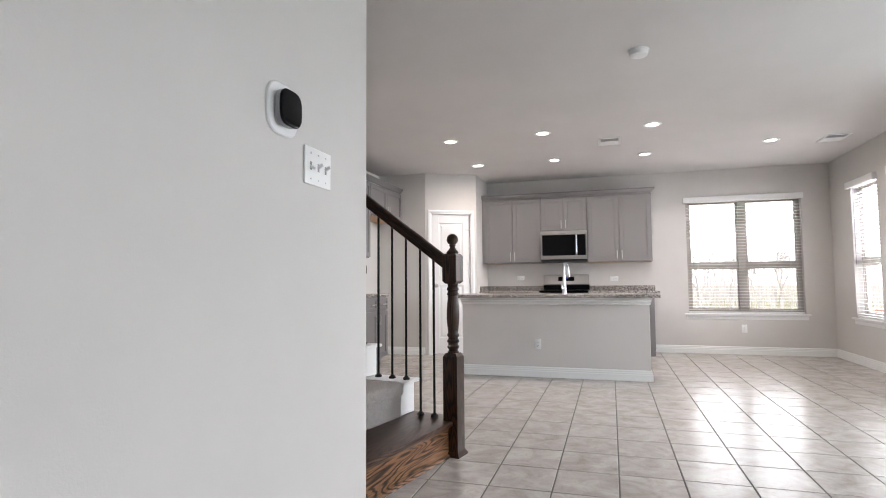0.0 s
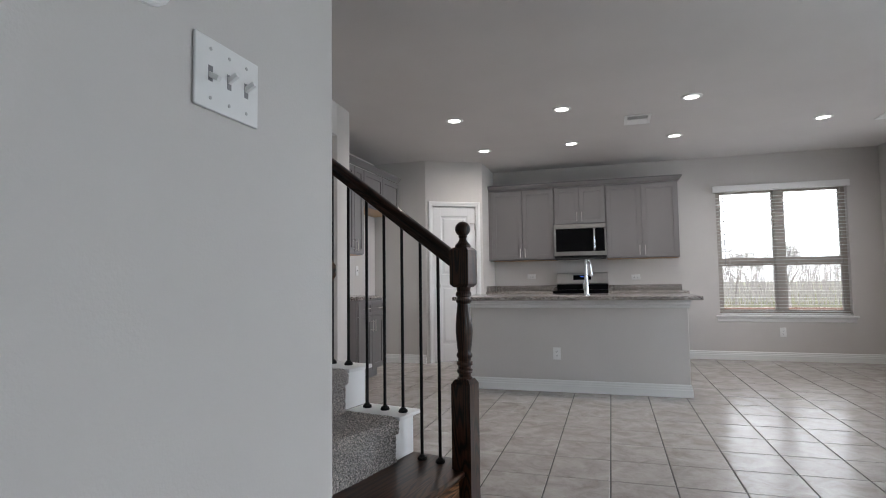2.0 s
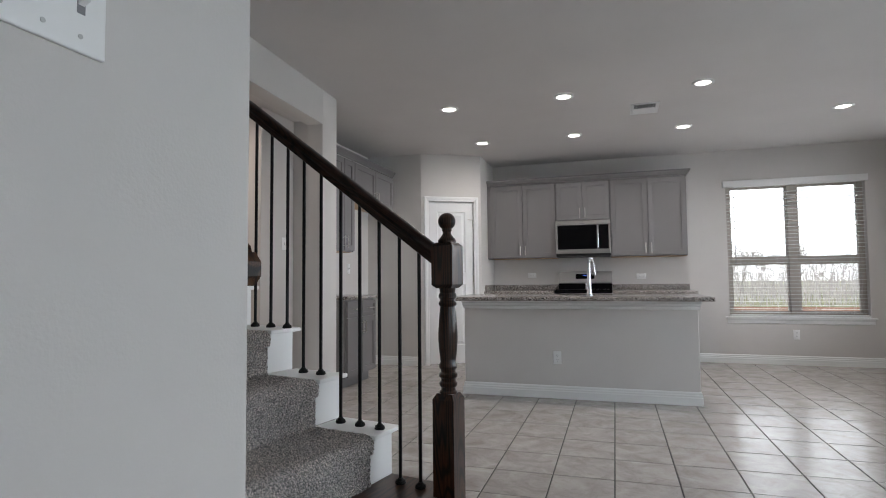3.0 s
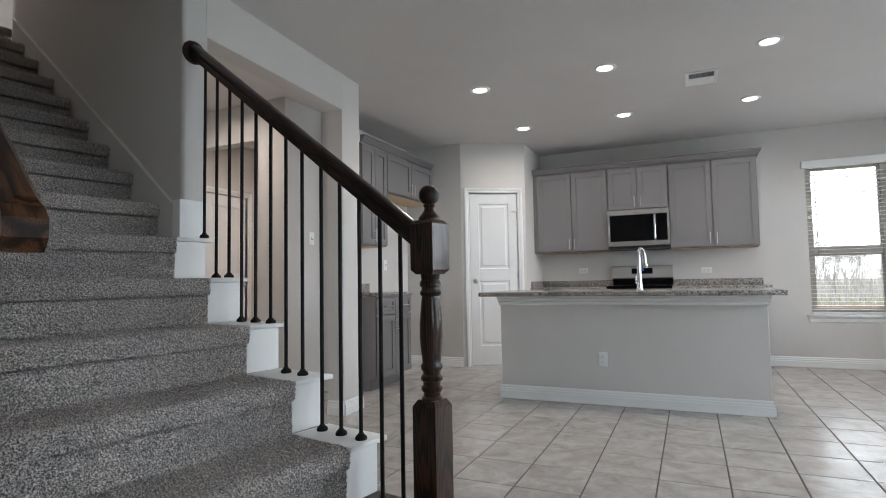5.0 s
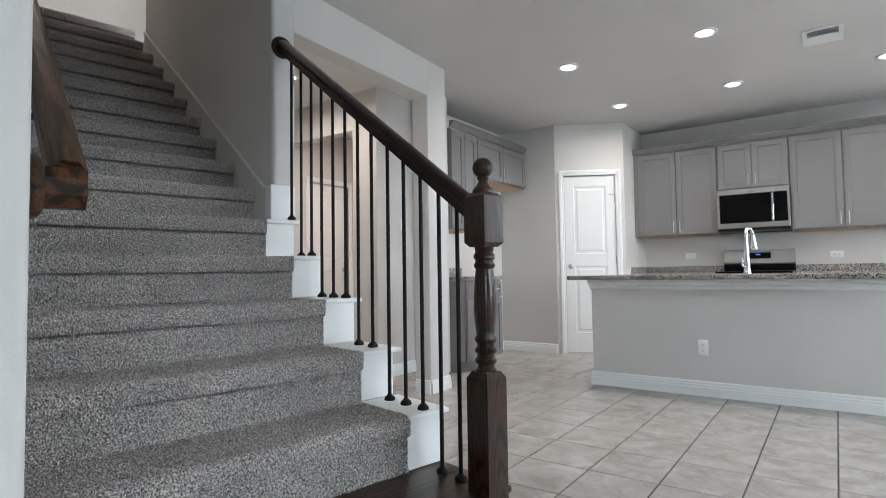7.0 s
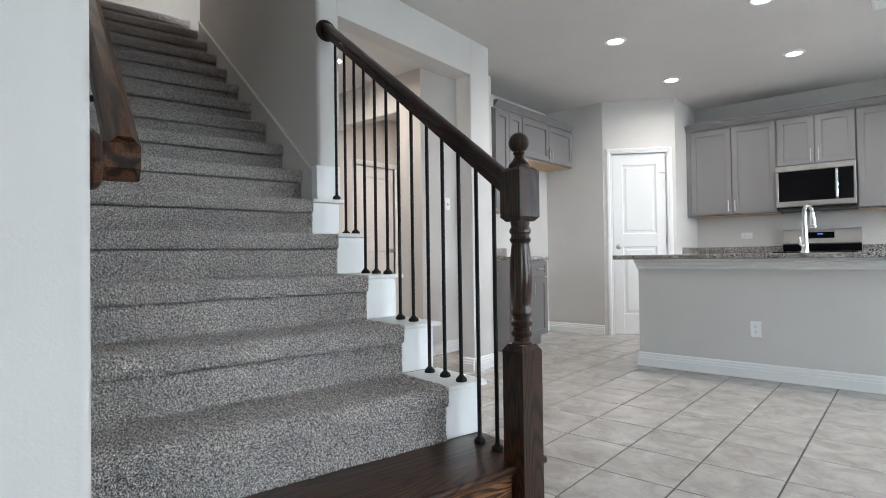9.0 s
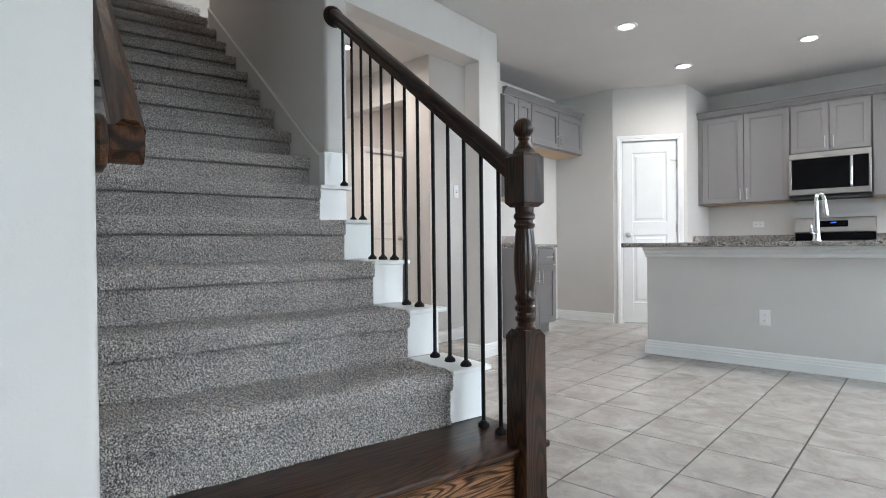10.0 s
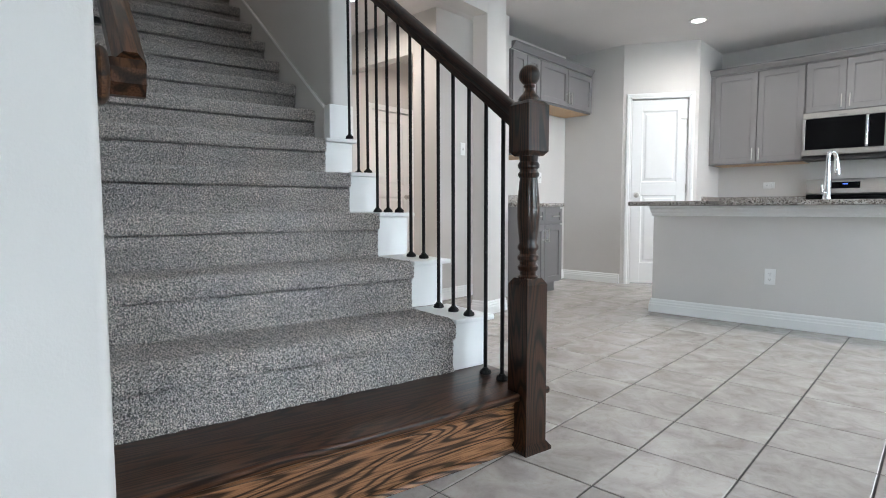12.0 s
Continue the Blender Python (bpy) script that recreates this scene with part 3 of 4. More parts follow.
def rail_z(x):
    f = (x - r0.x) / (r1.x - r0.x)
    return r0.z + f * (r1.z - r0.z)


shoe_prof = [(0.0215, 0.0), (0.0225, 0.004), (0.021, 0.009), (0.016, 0.016), (0.0115, 0.021), (0.0105, 0.024)]
bm = add_lathe(bmesh.new(), shoe_prof, 0, 0, 20)
for k in range(20):
    a = 2 * math.pi * k / 20
    add_tube(bm, [(0.022 * math.cos(a), 0.022 * math.sin(a), 0.003), (0.018 * math.cos(a), 0.018 * math.sin(a), 0.0145)], 0.0016, 5)
shoe_mesh = mesh_of("baluster_shoe", bm, M_IRON, True)
for x, n in [(-0.555, 1), (-0.656, 1), (-0.765, 2), (-0.875, 2), (-0.987, 2), (-1.11, 3), (-1.222, 3), (-1.333, 4), (-1.448, 4), (-1.562, 4), (-1.67, 5), (-1.785, 5), (-1.9, 6)]:
    z0 = RISE * n + (0.004 if n > 1 else 0)
    y = rail_y(x) + 0.004
    bm = add_tube(bmesh.new(), [(x, y, z0), (x, y, rail_z(x) - 0.03)], 0.0078, 10)
    bal = part("baluster", bm, M_IRON, railing, "", True)
    sh = new("shoe", shoe_mesh)
    sh.parent = bal
    sh.location = (x, y, z0)

# ---- handrail on the wall beside the stairs ----
wall_rail = thing("wall_handrail", M_STAIR, "brown oak handrail on the stair wall with mitred return", "handrail")
hx, hy, hz, hs = -0.225, CLOSED + 0.055, 1.11, 0.8
oct_ = [(0.03 * math.cos(radians(22.5 + 45 * k)), 0.036 * math.sin(radians(22.5 + 45 * k))) for k in range(8)]
bm = add_sweep(bmesh.new(), oct_, (hx, hy, hz), (hx - 4.0, hy, hz + 4.0 * hs))
part("rail", bm, M_WOODH, wall_rail, "eight-sided brown oak rail", True)
bm = add_sweep(bmesh.new(), oct_, (hx + 0.012, CLOSED + 0.018, hz - 0.02), (hx + 0.012, hy + 0.022, hz - 0.02))
part("return_piece", bm, M_WOODH, wall_rail, "mitred return to the wall", True)
bm = add_lathe(bmesh.new(), [(0.05, 0.0), (0.053, 0.005), (0.05, 0.012), (0.043, 0.018), (0.028, 0.02)], 0, 0, 32)
bmesh.ops.transform(bm, matrix=pose(hx + 0.012, CLOSED, hz - 0.02, -90, 0, 0), verts=bm.verts)
part("rosette", bm, M_WOODH, wall_rail, "round brown oak rosette on the wall", True)
for k in range(3):
    x = hx - 0.35 - 1.3 * k
    z = hz + (hx - x) * hs
    bm = add_tube(bmesh.new(), [(x, CLOSED, z - 0.1), (x, CLOSED + 0.05, z - 0.1), (x, hy, z - 0.08), (x, hy, z - 0.035)], 0.008, 8)
    part("bracket", bm, M_IRON, wall_rail, "dark metal rail bracket", True)


# ---- cabinets ----
def shaker_front(bm, w, hgt, rail=0.058):
    """A framed front in the x-z plane, facing -y, its back at y = 0."""
    t = 0.02
    rings = []
    for ins, y in ((0, -0.0005), (0, -t + 0.0015), (0.0015, -t), (rail - 0.0015, -t), (rail, -t + 0.0015), (rail, -t + 0.011)):
        rings.append([bm.verts.new((x, y, z)) for x, z in ((ins, ins), (w - ins, ins), (w - ins, hgt - ins), (ins, hgt - ins))])
    for a, c in zip(rings, rings[1:]):
        for i in range(4):
            bm.faces.new((a[i], a[(i + 1) % 4], c[(i + 1) % 4], c[i]))
    bm.faces.new(rings[-1]), bm.faces.new(list(reversed(rings[0])))
    return bm


def bar_handle(parent, x, z, length, upright=True):
    bm = bmesh.new()
    l2 = length / 2
    if upright:
        add_tube(bm, [(x, -0.05, z - l2), (x, -0.05, z + l2)], 0.0055, 10)
        for s in (-0.7, 0.7):
            add_tube(bm, [(x, -0.02, z + s * l2), (x, -0.05, z + s * l2)], 0.004, 8)
    else:
        add_tube(bm, [(x - l2, -0.05, z), (x + l2, -0.05, z)], 0.0055, 10)
        for s in (-0.7, 0.7):
            add_tube(bm, [(x + s * l2, -0.02, z), (x + s * l2, -0.05, z)], 0.004, 8)
    return part("handle", bm, M_NICKEL, parent, "brushed nickel bar handle", True)


def upper_unit(m, w, z0, z1, depth, label, doors=2, handles=True, group="upper cabinets"):
    """A wall cabinet: x along the wall, front at y = 0 facing -y."""
    c = thing("wall_cabinet", m, label, "cabinet", group)
    bm = bmesh.new()
    add_box(bm, 0.0, 0.008, z0, w, depth, z1)
    for x0, x1, za, zb in ((0.0, 0.004, z0, z1), (w - 0.004, w, z0, z1)):
        add_box(bm, x0, 0.0, za, x1, 0.0079, zb)
    part("body", bm, M_CAB, c)
    bm = bmesh.new()
    add_box(bm, 0.004, 0.02, z0 - 0.004, w - 0.004, depth - 0.01, z0 - 0.0005)
    part("underside", bm, M_CABIN, c, "bare birch underside")
    gap = 0.007
    dw = (w - gap * (doors + 1)) / doors
    for i in range(doors):
        bm = shaker_front(bmesh.new(), dw, z1 - z0 - 0.03)
        x0 = gap + i * (dw + gap)
        bmesh.ops.translate(bm, vec=(x0, -0.001, z0 + 0.012), verts=bm.verts)
        d = part("door", bm, M_CAB, c)
        if handles:
            hx_ = x0 + (dw - 0.03 if i == 0 else 0.03)
            bar_handle(d, hx_, z0 + 0.1, 0.125)
    return c


FY, CB, CT_ = 6.263, 1.33, 2.312
upper_unit(pose(-1.335, FY, 0), 0.86, CB, CT_, BACK - FY - 0.002, "grey shaker wall cabinet with two tall doors")
upper_unit(pose(-0.473, FY, 0), 0.671, 1.797, CT_, BACK - FY - 0.002, "short grey shaker wall cabinet above the microwave")
upper_unit(pose(0.2, FY, 0), 0.891, CB, CT_, BACK - FY - 0.002, "grey shaker wall cabinet with two tall doors")
solid("cabinet_filler", add_box(bmesh.new(), -1.383, FY, CB, -1.337, BACK - 0.002, CT_), M_CAB, "narrow grey filler strip beside the wall cabinet", "cabinet filler")


def crown(pts, label, top=CT_):
    """A sloping crown moulding over cabinet tops; pts run along the front edge, room side to the right hand."""
    bm = bmesh.new()
    prof = [(0.0, 0.0), (0.012, 0.0), (0.016, 0.012), (0.04, 0.04), (0.05, 0.05), (0.05, 0.066), (0.0, 0.066)]
    n = len(pts)
    rings = []
    for i, p in enumerate(pts):
        p = Vector(p)
        d1 = (p - Vector(pts[i - 1])).normalized() if i else None
        d2 = (Vector(pts[i + 1]) - p).normalized() if i < n - 1 else None
        d1, d2 = d1 or d2, d2 or d1
        n1, n2 = Vector((d1.y, -d1.x)), Vector((d2.y, -d2.x))
        m2 = (n1 + n2) / (1 + n1.dot(n2))
        rings.append([bm.verts.new((p.x + m2.x * s, p.y + m2.y * s, top + 0.001 + u)) for s, u in prof])
    k = len(prof)
    for a, c in zip(rings, rings[1:]):
        for i in range(k):
            bm.faces.new((a[i], c[i], c[(i + 1) % k], a[(i + 1) % k]))
    bm.faces.new(rings[0]), bm.faces.new(list(reversed(rings[-1])))
    return solid("crown_moulding", bm, M_CAB, label, "moulding", smooth=False)


crown([(-1.383, FY - 0.002), (1.092, FY - 0.002), (1.092, BACK - 0.002)], "grey crown moulding on top of the wall cabinets")


def base_unit(m, w, depth, label, fronts, group="base cabinets", top=0.868):
    c = thing("base_cabinet", m, label, "cabinet", group)
    bm = bmesh.new()
    add_box(bm, 0.001, 0.008, 0.105, w - 0.001, depth, top)
    part("body", bm, M_CAB, c)
    bm = bmesh.new()
    add_box(bm, 0.001, 0.07, 0.0, w - 0.001, depth, 0.1045)
    part("toe_kick", bm, M_CAB, c, "recessed grey toe kick")
    gap = 0.007
    dw = (w - gap * (fronts + 1)) / fronts
    for i in range(fronts):
        x0 = gap + i * (dw + gap)
        bm = shaker_front(bmesh.new(), dw, 0.15, 0.035)
        bmesh.ops.translate(bm, vec=(x0, -0.001, top - 0.168), verts=bm.verts)
        d = part("drawer_front", bm, M_CAB, c)
        bar_handle(d, x0 + dw / 2, top - 0.093, 0.125, False)
        bm = shaker_front(bmesh.new(), dw, top - 0.168 - 0.012 - 0.115)
        bmesh.ops.translate(bm, vec=(x0, -0.001, 0.115), verts=bm.verts)
        d = part("door", bm, M_CAB, c)
        bar_handle(d, x0 + (dw - 0.03 if i == 0 else 0.03), top - 0.28, 0.125)
    return c


BFY = BACK - 0.61
base_unit(pose(-1.383, BFY, 0), 0.9, 0.608, "grey shaker base cabinet with drawers and doors", 2)
base_unit(pose(0.205, BFY, 0), 0.88, 0.608, "grey shaker base cabinet with drawers and doors", 2)

# side run: base cabinet with counter, and two wall cabinets above
SFX, UFX, SCT = -2.28, -2.44, 2.355
base_unit(pose(SFX, 3.905, 0, 0, 0, 90), 0.66, SFX - KW - 0.002, "grey shaker base cabinet beside the refrigerator space", 2)
upper_unit(pose(UFX, 3.905, 0, 0, 0, 90), 0.478, 1.365, SCT, UFX - KW - 0.002, "tall grey shaker wall cabinet over the side counter", 2)
upper_unit(pose(UFX, 4.385, 0, 0, 0, 90), 1.075, 1.93, SCT, UFX - KW - 0.002, "short grey shaker cabinet above the refrigerator space", 2)
crown([(UFX + 0.002, 3.905), (UFX + 0.002, 5.46)], "grey crown moulding on the side cabinets", SCT)


def slab(name, boxes, label, bev=0.006):
    bm = bmesh.new()
    for b_ in boxes:
        add_box(bm, *b_, bev, 2)
    return solid(name, bm, M_GRANITE, label, "countertop", smooth=True)


CTOP = 0.905
slab("countertop", [(-1.383, BFY - 0.03, 0.87, -0.486, BACK - 0.025, CTOP)], "speckled beige and black granite counter beside the range")
slab("countertop", [(0.207, BFY - 0.03, 0.87, 1.157, BACK - 0.025, CTOP)], "speckled beige and black granite counter beside the range")
slab("countertop", [(KW + 0.024, 3.903, 0.87, SFX + 0.03, 4.585, CTOP)], "speckled granite counter on the side cabinet")
for x0, x1 in ((-1.36, -0.486), (0.207, 1.14)):
    slab("backsplash", [(x0, BACK - 0.024, CTOP + 0.001, x1, BACK - 0.002, CTOP + 0.075)], "low granite backsplash on the wall", 0.003)
slab("backsplash", [(KW + 0.002, 3.903, CTOP + 0.001, KW + 0.023, 4.58, CTOP + 0.09)], "low granite backsplash on the side wall", 0.003)
slab("backsplash", [(-1.384, BFY + 0.02, CTOP + 0.001, -1.362, BACK - 0.026, CTOP + 0.075)], "low granite backsplash against the pantry wall", 0.003)

# ---- island ----
IX0, IX1, IY0, IY1 = -1.122, 0.894, 4.071, 4.7
island = thing("kitchen_island", pose(0, 0, 0), "kitchen island with a painted half wall and white trim", "island")
bm = add_box(bmesh.new(), IX0, IY0, 0, IX1, IY0 + 0.12, 0.868, 0.004)
part("half_wall", bm, M_WALL, island, "light grey painted half wall")
bm = add_box(bmesh.new(), IX0 + 0.02, IY0 + 0.121, 0.1, IX1 - 0.02, IY1, 0.868, 0.002)
part("cabinet_body", bm, M_CAB, island, "grey cabinet back behind the half wall")
bm = add_box(bmesh.new(), IX0 + 0.02, IY0 + 0.121, 0, IX1 - 0.02, IY1 - 0.07, 0.099)
part("toe_kick", bm, M_CAB, island)


def wrap(bm, prof):
    """A moulding round the front and both ends of the half wall; prof is (out, height)."""
    path = [(IX0, IY0 + 0.12), (IX0, IY0), (IX1, IY0), (IX1, IY0 + 0.12)]
    outs = [(-1, 0), (-1, -1), (1, -1), (1, 0)]
    rings = [[bm.verts.new((p[0] + o[0] * s, p[1] + o[1] * s, u)) for s, u in prof] for p, o in zip(path, outs)]
    k = len(prof)
    for a, c in zip(rings, rings[1:]):
        for i in range(k):
            bm.faces.new((a[i], c[i], c[(i + 1) % k], a[(i + 1) % k]))
    bm.faces.new(rings[0]), bm.faces.new(list(reversed(rings[-1])))
    return bm


part("island_baseboard", wrap(bmesh.new(), [(0.001, 0), (0.017, 0), (0.017, 0.062), (0.013, 0.068), (0.013, 0.082), (0.009, 0.088), (0.009, 0.1), (0.004, 0.11), (0.001, 0.112)]), M_WHITE, island, "white moulded baseboard")
part("apron_trim", wrap(bmesh.new(), [(0.001, 0.79), (0.008, 0.79), (0.012, 0.798), (0.012, 0.814), (0.02, 0.824), (0.02, 0.842), (0.028, 0.852), (0.028, 0.8685), (0.001, 0.8685)]), M_WHITE, island, "white moulded trim under the counter")
slab("countertop", [(-1.225, 3.80, 0.87, 0.985, 4.78, CTOP)], "speckled beige and black granite island countertop", 0.008)

# faucet on the island
faucet = thing("kitchen_faucet", pose(0.008, 4.33, CTOP, 0, 0, 62), "chrome pull-down kitchen faucet standing on the island", "faucet")
bm = add_lathe(bmesh.new(), [(0.03, 0.0), (0.03, 0.008), (0.024, 0.012), (0.02, 0.07), (0.0185, 0.075), (0.0175, 0.16), (0.0145, 0.21)], 0, 0, 24)
part("body", bm, M_CHROME, faucet, "", True)
pts = [(0, 0, 0.2)] + [(0.0 + 0.055 - 0.055 * math.cos(radians(a)), 0.02 * math.sin(radians(a / 2)), 0.285 + 0.06 * math.sin(radians(a))) for a in range(0, 166, 15)]
bm = add_tube(bmesh.new(), pts, 0.0125, 14)
part("spout", bm, M_CHROME, faucet, "high arched spout", True)
e = Vector(pts[-1])
bm = add_tube(bmesh.new(), [e, e + Vector((0.006, 0, -0.03)), e + Vector((0.014, 0, -0.1)), e + Vector((0.016, 0, -0.115))], [0.0135, 0.0155, 0.0205, 0.019], 16)
part("spray_head", bm, M_CHROME, faucet, "pull-down spray head", True)
bm = add_tube(bmesh.new(), [(-0.018, 0, 0.055), (-0.05, -0.002, 0.057), (-0.056, -0.002, 0.062), (-0.058, -0.002, 0.115)], [0.011, 0.01, 0.008, 0.006], 12)
part("lever", bm, M_CHROME, faucet, "side lever", True)

# ---- microwave and range ----
MX0, MX1, MY = -0.473, 0.198, 6.163
mic = thing("microwave", pose(MX0, MY, 1.343), "stainless over-the-range microwave with a black glass door", "microwave")
w, hg = MX1 - MX0, 0.45
bm = add_box(bmesh.new(), 0, 0.035, 0, w, BACK - MY - 0.002, hg, 0.003)
part("body", bm, M_BLACK, mic, "black casing")
bm = bmesh.new()
add_box(bm, 0, 0.0, hg - 0.058, w, 0.034, hg, 0.003)
add_box(bm, 0, 0.0, 0.03, w, 0.034, 0.085, 0.003)
add_box(bm, 0, 0.0, 0.086, 0.024, 0.034, hg - 0.059, 0.002)
add_box(bm, w - 0.02, 0.0, 0.086, w, 0.034, hg - 0.059, 0.002)
part("steel_front", bm, M_STEEL, mic, "brushed stainless front frame")
bm = add_box(bmesh.new(), 0.025, 0.004, 0.087, w - 0.131, 0.034, hg - 0.06, 0.002)
part("glass", bm, M_GLASSBLACK, mic, "black glass window")
bm = add_box(bmesh.new(), w - 0.13, 0.003, 0.087, w - 0.021, 0.034, hg - 0.06, 0.002)
part("control_panel", bm, M_GLASSBLACK, mic, "black control panel")
bm = add_tube(bmesh.new(), [(w - 0.15, 0.0, 0.1), (w - 0.15, -0.03, 0.11), (w - 0.15, -0.034, 0.24), (w - 0.15, -0.03, 0.37), (w - 0.15, 0.0, 0.38)], 0.014, 12)
part("handle", bm, M_CHROME, mic, "bright steel handle", True)
bm = add_box(bmesh.new(), 0.01, 0.02, -0.012, w - 0.01, 0.3, -0.0005)
part("vent_grille", bm, M_SLOT, mic, "dark vent underside")
bm = add_box(bmesh.new(), w * 0.44, -0.001, hg - 0.045, w * 0.54, 0.0, hg - 0.035)
part("maker_mark", bm, M_GREYPL, mic, "small plain grey mark")

rng = thing("range", pose(-0.482, BACK - 0.658, 0), "stainless electric range with a black glass cooktop", "range")
w = 0.686
part("body", add_box(bmesh.new(), 0, 0.03, 0.08, w, 0.64, 0.877, 0.003), M_STEEL, rng)
part("base", add_box(bmesh.new(), 0.02, 0.08, 0, w - 0.02, 0.62, 0.079), M_BLACK, rng)
part("cooktop", add_box(bmesh.new(), -0.002, 0.0, 0.878, w + 0.002, 0.575, 0.915, 0.004, 2), M_GLASSBLACK, rng, "black glass cooktop")
part("oven_door", add_box(bmesh.new(), 0.01, 0.0, 0.25, w - 0.01, 0.029, 0.8, 0.004), M_STEEL, rng)
part("oven_glass", add_box(bmesh.new(), 0.12, -0.004, 0.36, w - 0.12, -0.0005, 0.66), M_GLASSBLACK, rng)
part("oven_handle", add_tube(bmesh.new(), [(0.08, 0.0, 0.76), (0.08, -0.05, 0.76), (w - 0.08, -0.05, 0.76), (w - 0.08, 0.0, 0.76)], 0.011, 10), M_CHROME, rng, "", True)
part("drawer", add_box(bmesh.new(), 0.01, 0.002, 0.09, w - 0.01, 0.029, 0.24, 0.004), M_STEEL, rng)
part("backguard_lower", add_box(bmesh.new(), 0.0, 0.576, 0.916, w, 0.64, 0.99, 0.003), M_GLASSBLACK, rng, "black lower backguard")
bm = bmesh.new()
add_prism(bm, [(0.57, 0.99), (0.552, 1.003), (0.572, 1.146), (0.582, 1.152), (0.65, 1.152), (0.65, 0.99)], 0.0, w, 0)
part("backguard", bm, M_STEEL, rng, "brushed stainless control backguard")
tilt = pose(w / 2, 0.5615, 1.085, -8, 0, 0)
bm = add_box(bmesh.new(), -0.12, -0.004, -0.033, 0.12, 0.004, 0.033, 0.002)
bmesh.ops.transform(bm, matrix=tilt, verts=bm.verts)
part("display_panel", bm, M_GLASSBLACK, rng, "black display panel")
bm = add_box(bmesh.new(), -0.025, -0.0055, 0.006, 0.02, -0.0045, 0.018)
bmesh.ops.transform(bm, matrix=tilt, verts=bm.verts)
part("clock_digits", bm, M_BLUE, rng, "small lit blue clock")


# ---- doors ----
def panel_door(name, m, w, hgt, label, knob_left=True, cased=True):
    """A moulded two-panel door in the x-z plane, facing -y, with its frame and casing."""
    d = thing(name, m, label, "door", kind="structure")
    bm = bmesh.new()
    g, t = 0.0025, 0.035
    st = 0.105 if w > 0.5 else 0.085
    zs_ = [(0.012, 0.235), (1.0, 1.14), (hgt - 0.125, hgt - 0.0025)]
    y0 = 0.016
    add_box(bm, g, y0, 0.012, st, y0 + t, hgt - 0.0025, 0.0015)
    add_box(bm, w - st, y0, 0.012, w - g, y0 + t, hgt - 0.0025, 0.0015)
    for a, c in zs_:
        add_box(bm, st, y0, a, w - st, y0 + t, c)
    leaf = part("leaf", bm, M_DOOR, d, "white painted leaf")
    for a, c in ((0.235, 1.0), (1.14, hgt - 0.125)):
        bm = bmesh.new()
        loops = []
        for ins, dep in ((0, 0.0), (0.012, 0.009), (0.03, 0.009), (0.046, 0.003)):
            loops.append([bm.verts.new((x, y0 + dep, z)) for x, z in ((st + ins, a + ins), (w - st - ins, a + ins), (w - st - ins, c - ins), (st + ins, c - ins))])
        for p, q in zip(loops, loops[1:]):
            for i in range(4):
                bm.faces.new((p[i], p[(i + 1) % 4], q[(i + 1) % 4], q[i]))
        bm.faces.new(loops[-1])
        back = [bm.verts.new((x, y0 + t - 0.004, z)) for x, z in ((st, a), (w - st, a), (w - st, c), (st, c))]
        bm.faces.new(list(reversed(back)))
        for i in range(4):
            bm.faces.new((loops[0][(i + 1) % 4], loops[0][i], back[i], back[(i + 1) % 4]))
        part("door_panel", bm, M_DOOR, leaf, "raised moulded panel")
    kx = 0.06 if knob_left else w - 0.06
    bm = add_lathe(bmesh.new(), [(0.031, 0.0), (0.031, 0.005), (0.024, 0.009), (0.011, 0.012), (0.01, 0.03), (0.018, 0.036), (0.026, 0.045), (0.028, 0.054), (0.024, 0.064), (0.012, 0.069)], 0, 0, 24)
    bmesh.ops.transform(bm, matrix=pose(kx, y0, 1.0, 90, 0, 0), verts=bm.verts)
    part("knob", bm, M_NICKEL, leaf, "satin nickel knob", True)
    for z in (0.25, 1.07, hgt - 0.27):
        bm = bmesh.new()
        hx2 = w - 0.004 if knob_left else 0.004
        add_tube(bm, [(hx2, y0 - 0.006, z - 0.045), (hx2, y0 - 0.006, z + 0.045)], 0.006, 8)
        part("hinge", bm, M_NICKEL, d, "satin nickel hinge", True)
    if knob_left:
        bm = add_tube(bmesh.new(), [(w - 0.012, y0 - 0.008, hgt - 0.225), (w - 0.05, y0 - 0.02, hgt - 0.225), (w - 0.075, y0 - 0.03, hgt - 0.222)], 0.006, 8)
        part("door_stop", bm, M_NICKEL, d, "small hinge-pin door stop", True)
    bm = bmesh.new()
    add_box(bm, -0.006, 0.0, 0, 0.0, 0.1, hgt)
    add_box(bm, 0.0, 0.052, 0, 0.014, 0.1, hgt)
    add_box(bm, w - 0.014, 0.052, 0, w, 0.1, hgt)
    add_box(bm, 0.014, 0.052, hgt - 0.014, w - 0.014, 0.1, hgt)
    add_box(bm, w, 0.0, 0, w + 0.006, 0.1, hgt)
    add_box(bm, -0.006, 0.0, hgt, w + 0.006, 0.1, hgt + 0.006)
    part("jamb", bm, M_WHITE, d)
    bm = bmesh.new()
    path = [(-0.005, 0), (-0.005, hgt + 0.005), (w + 0.005, hgt + 0.005), (w + 0.005, 0)]
    outs = [(-1, 0), (-1, 1), (1, 1), (1, 0)]
    prof = [(0.0, -0.0005), (0.0, -0.009), (0.008, -0.012), (0.02, -0.012), (0.026, -0.017), (0.05, -0.019), (0.058, -0.016), (0.06, -0.0005)]
    rings = [[bm.verts.new((p[0] + o[0] * s, u, p[1] + o[1] * s)) for s, u in prof] for p, o in zip(path, outs)]
    k = len(prof)
    for a, c in zip(rings, rings[1:]):
        for i in range(k):
            bm.faces.new((a[i], c[i], c[(i + 1) % k], a[(i + 1) % k]))
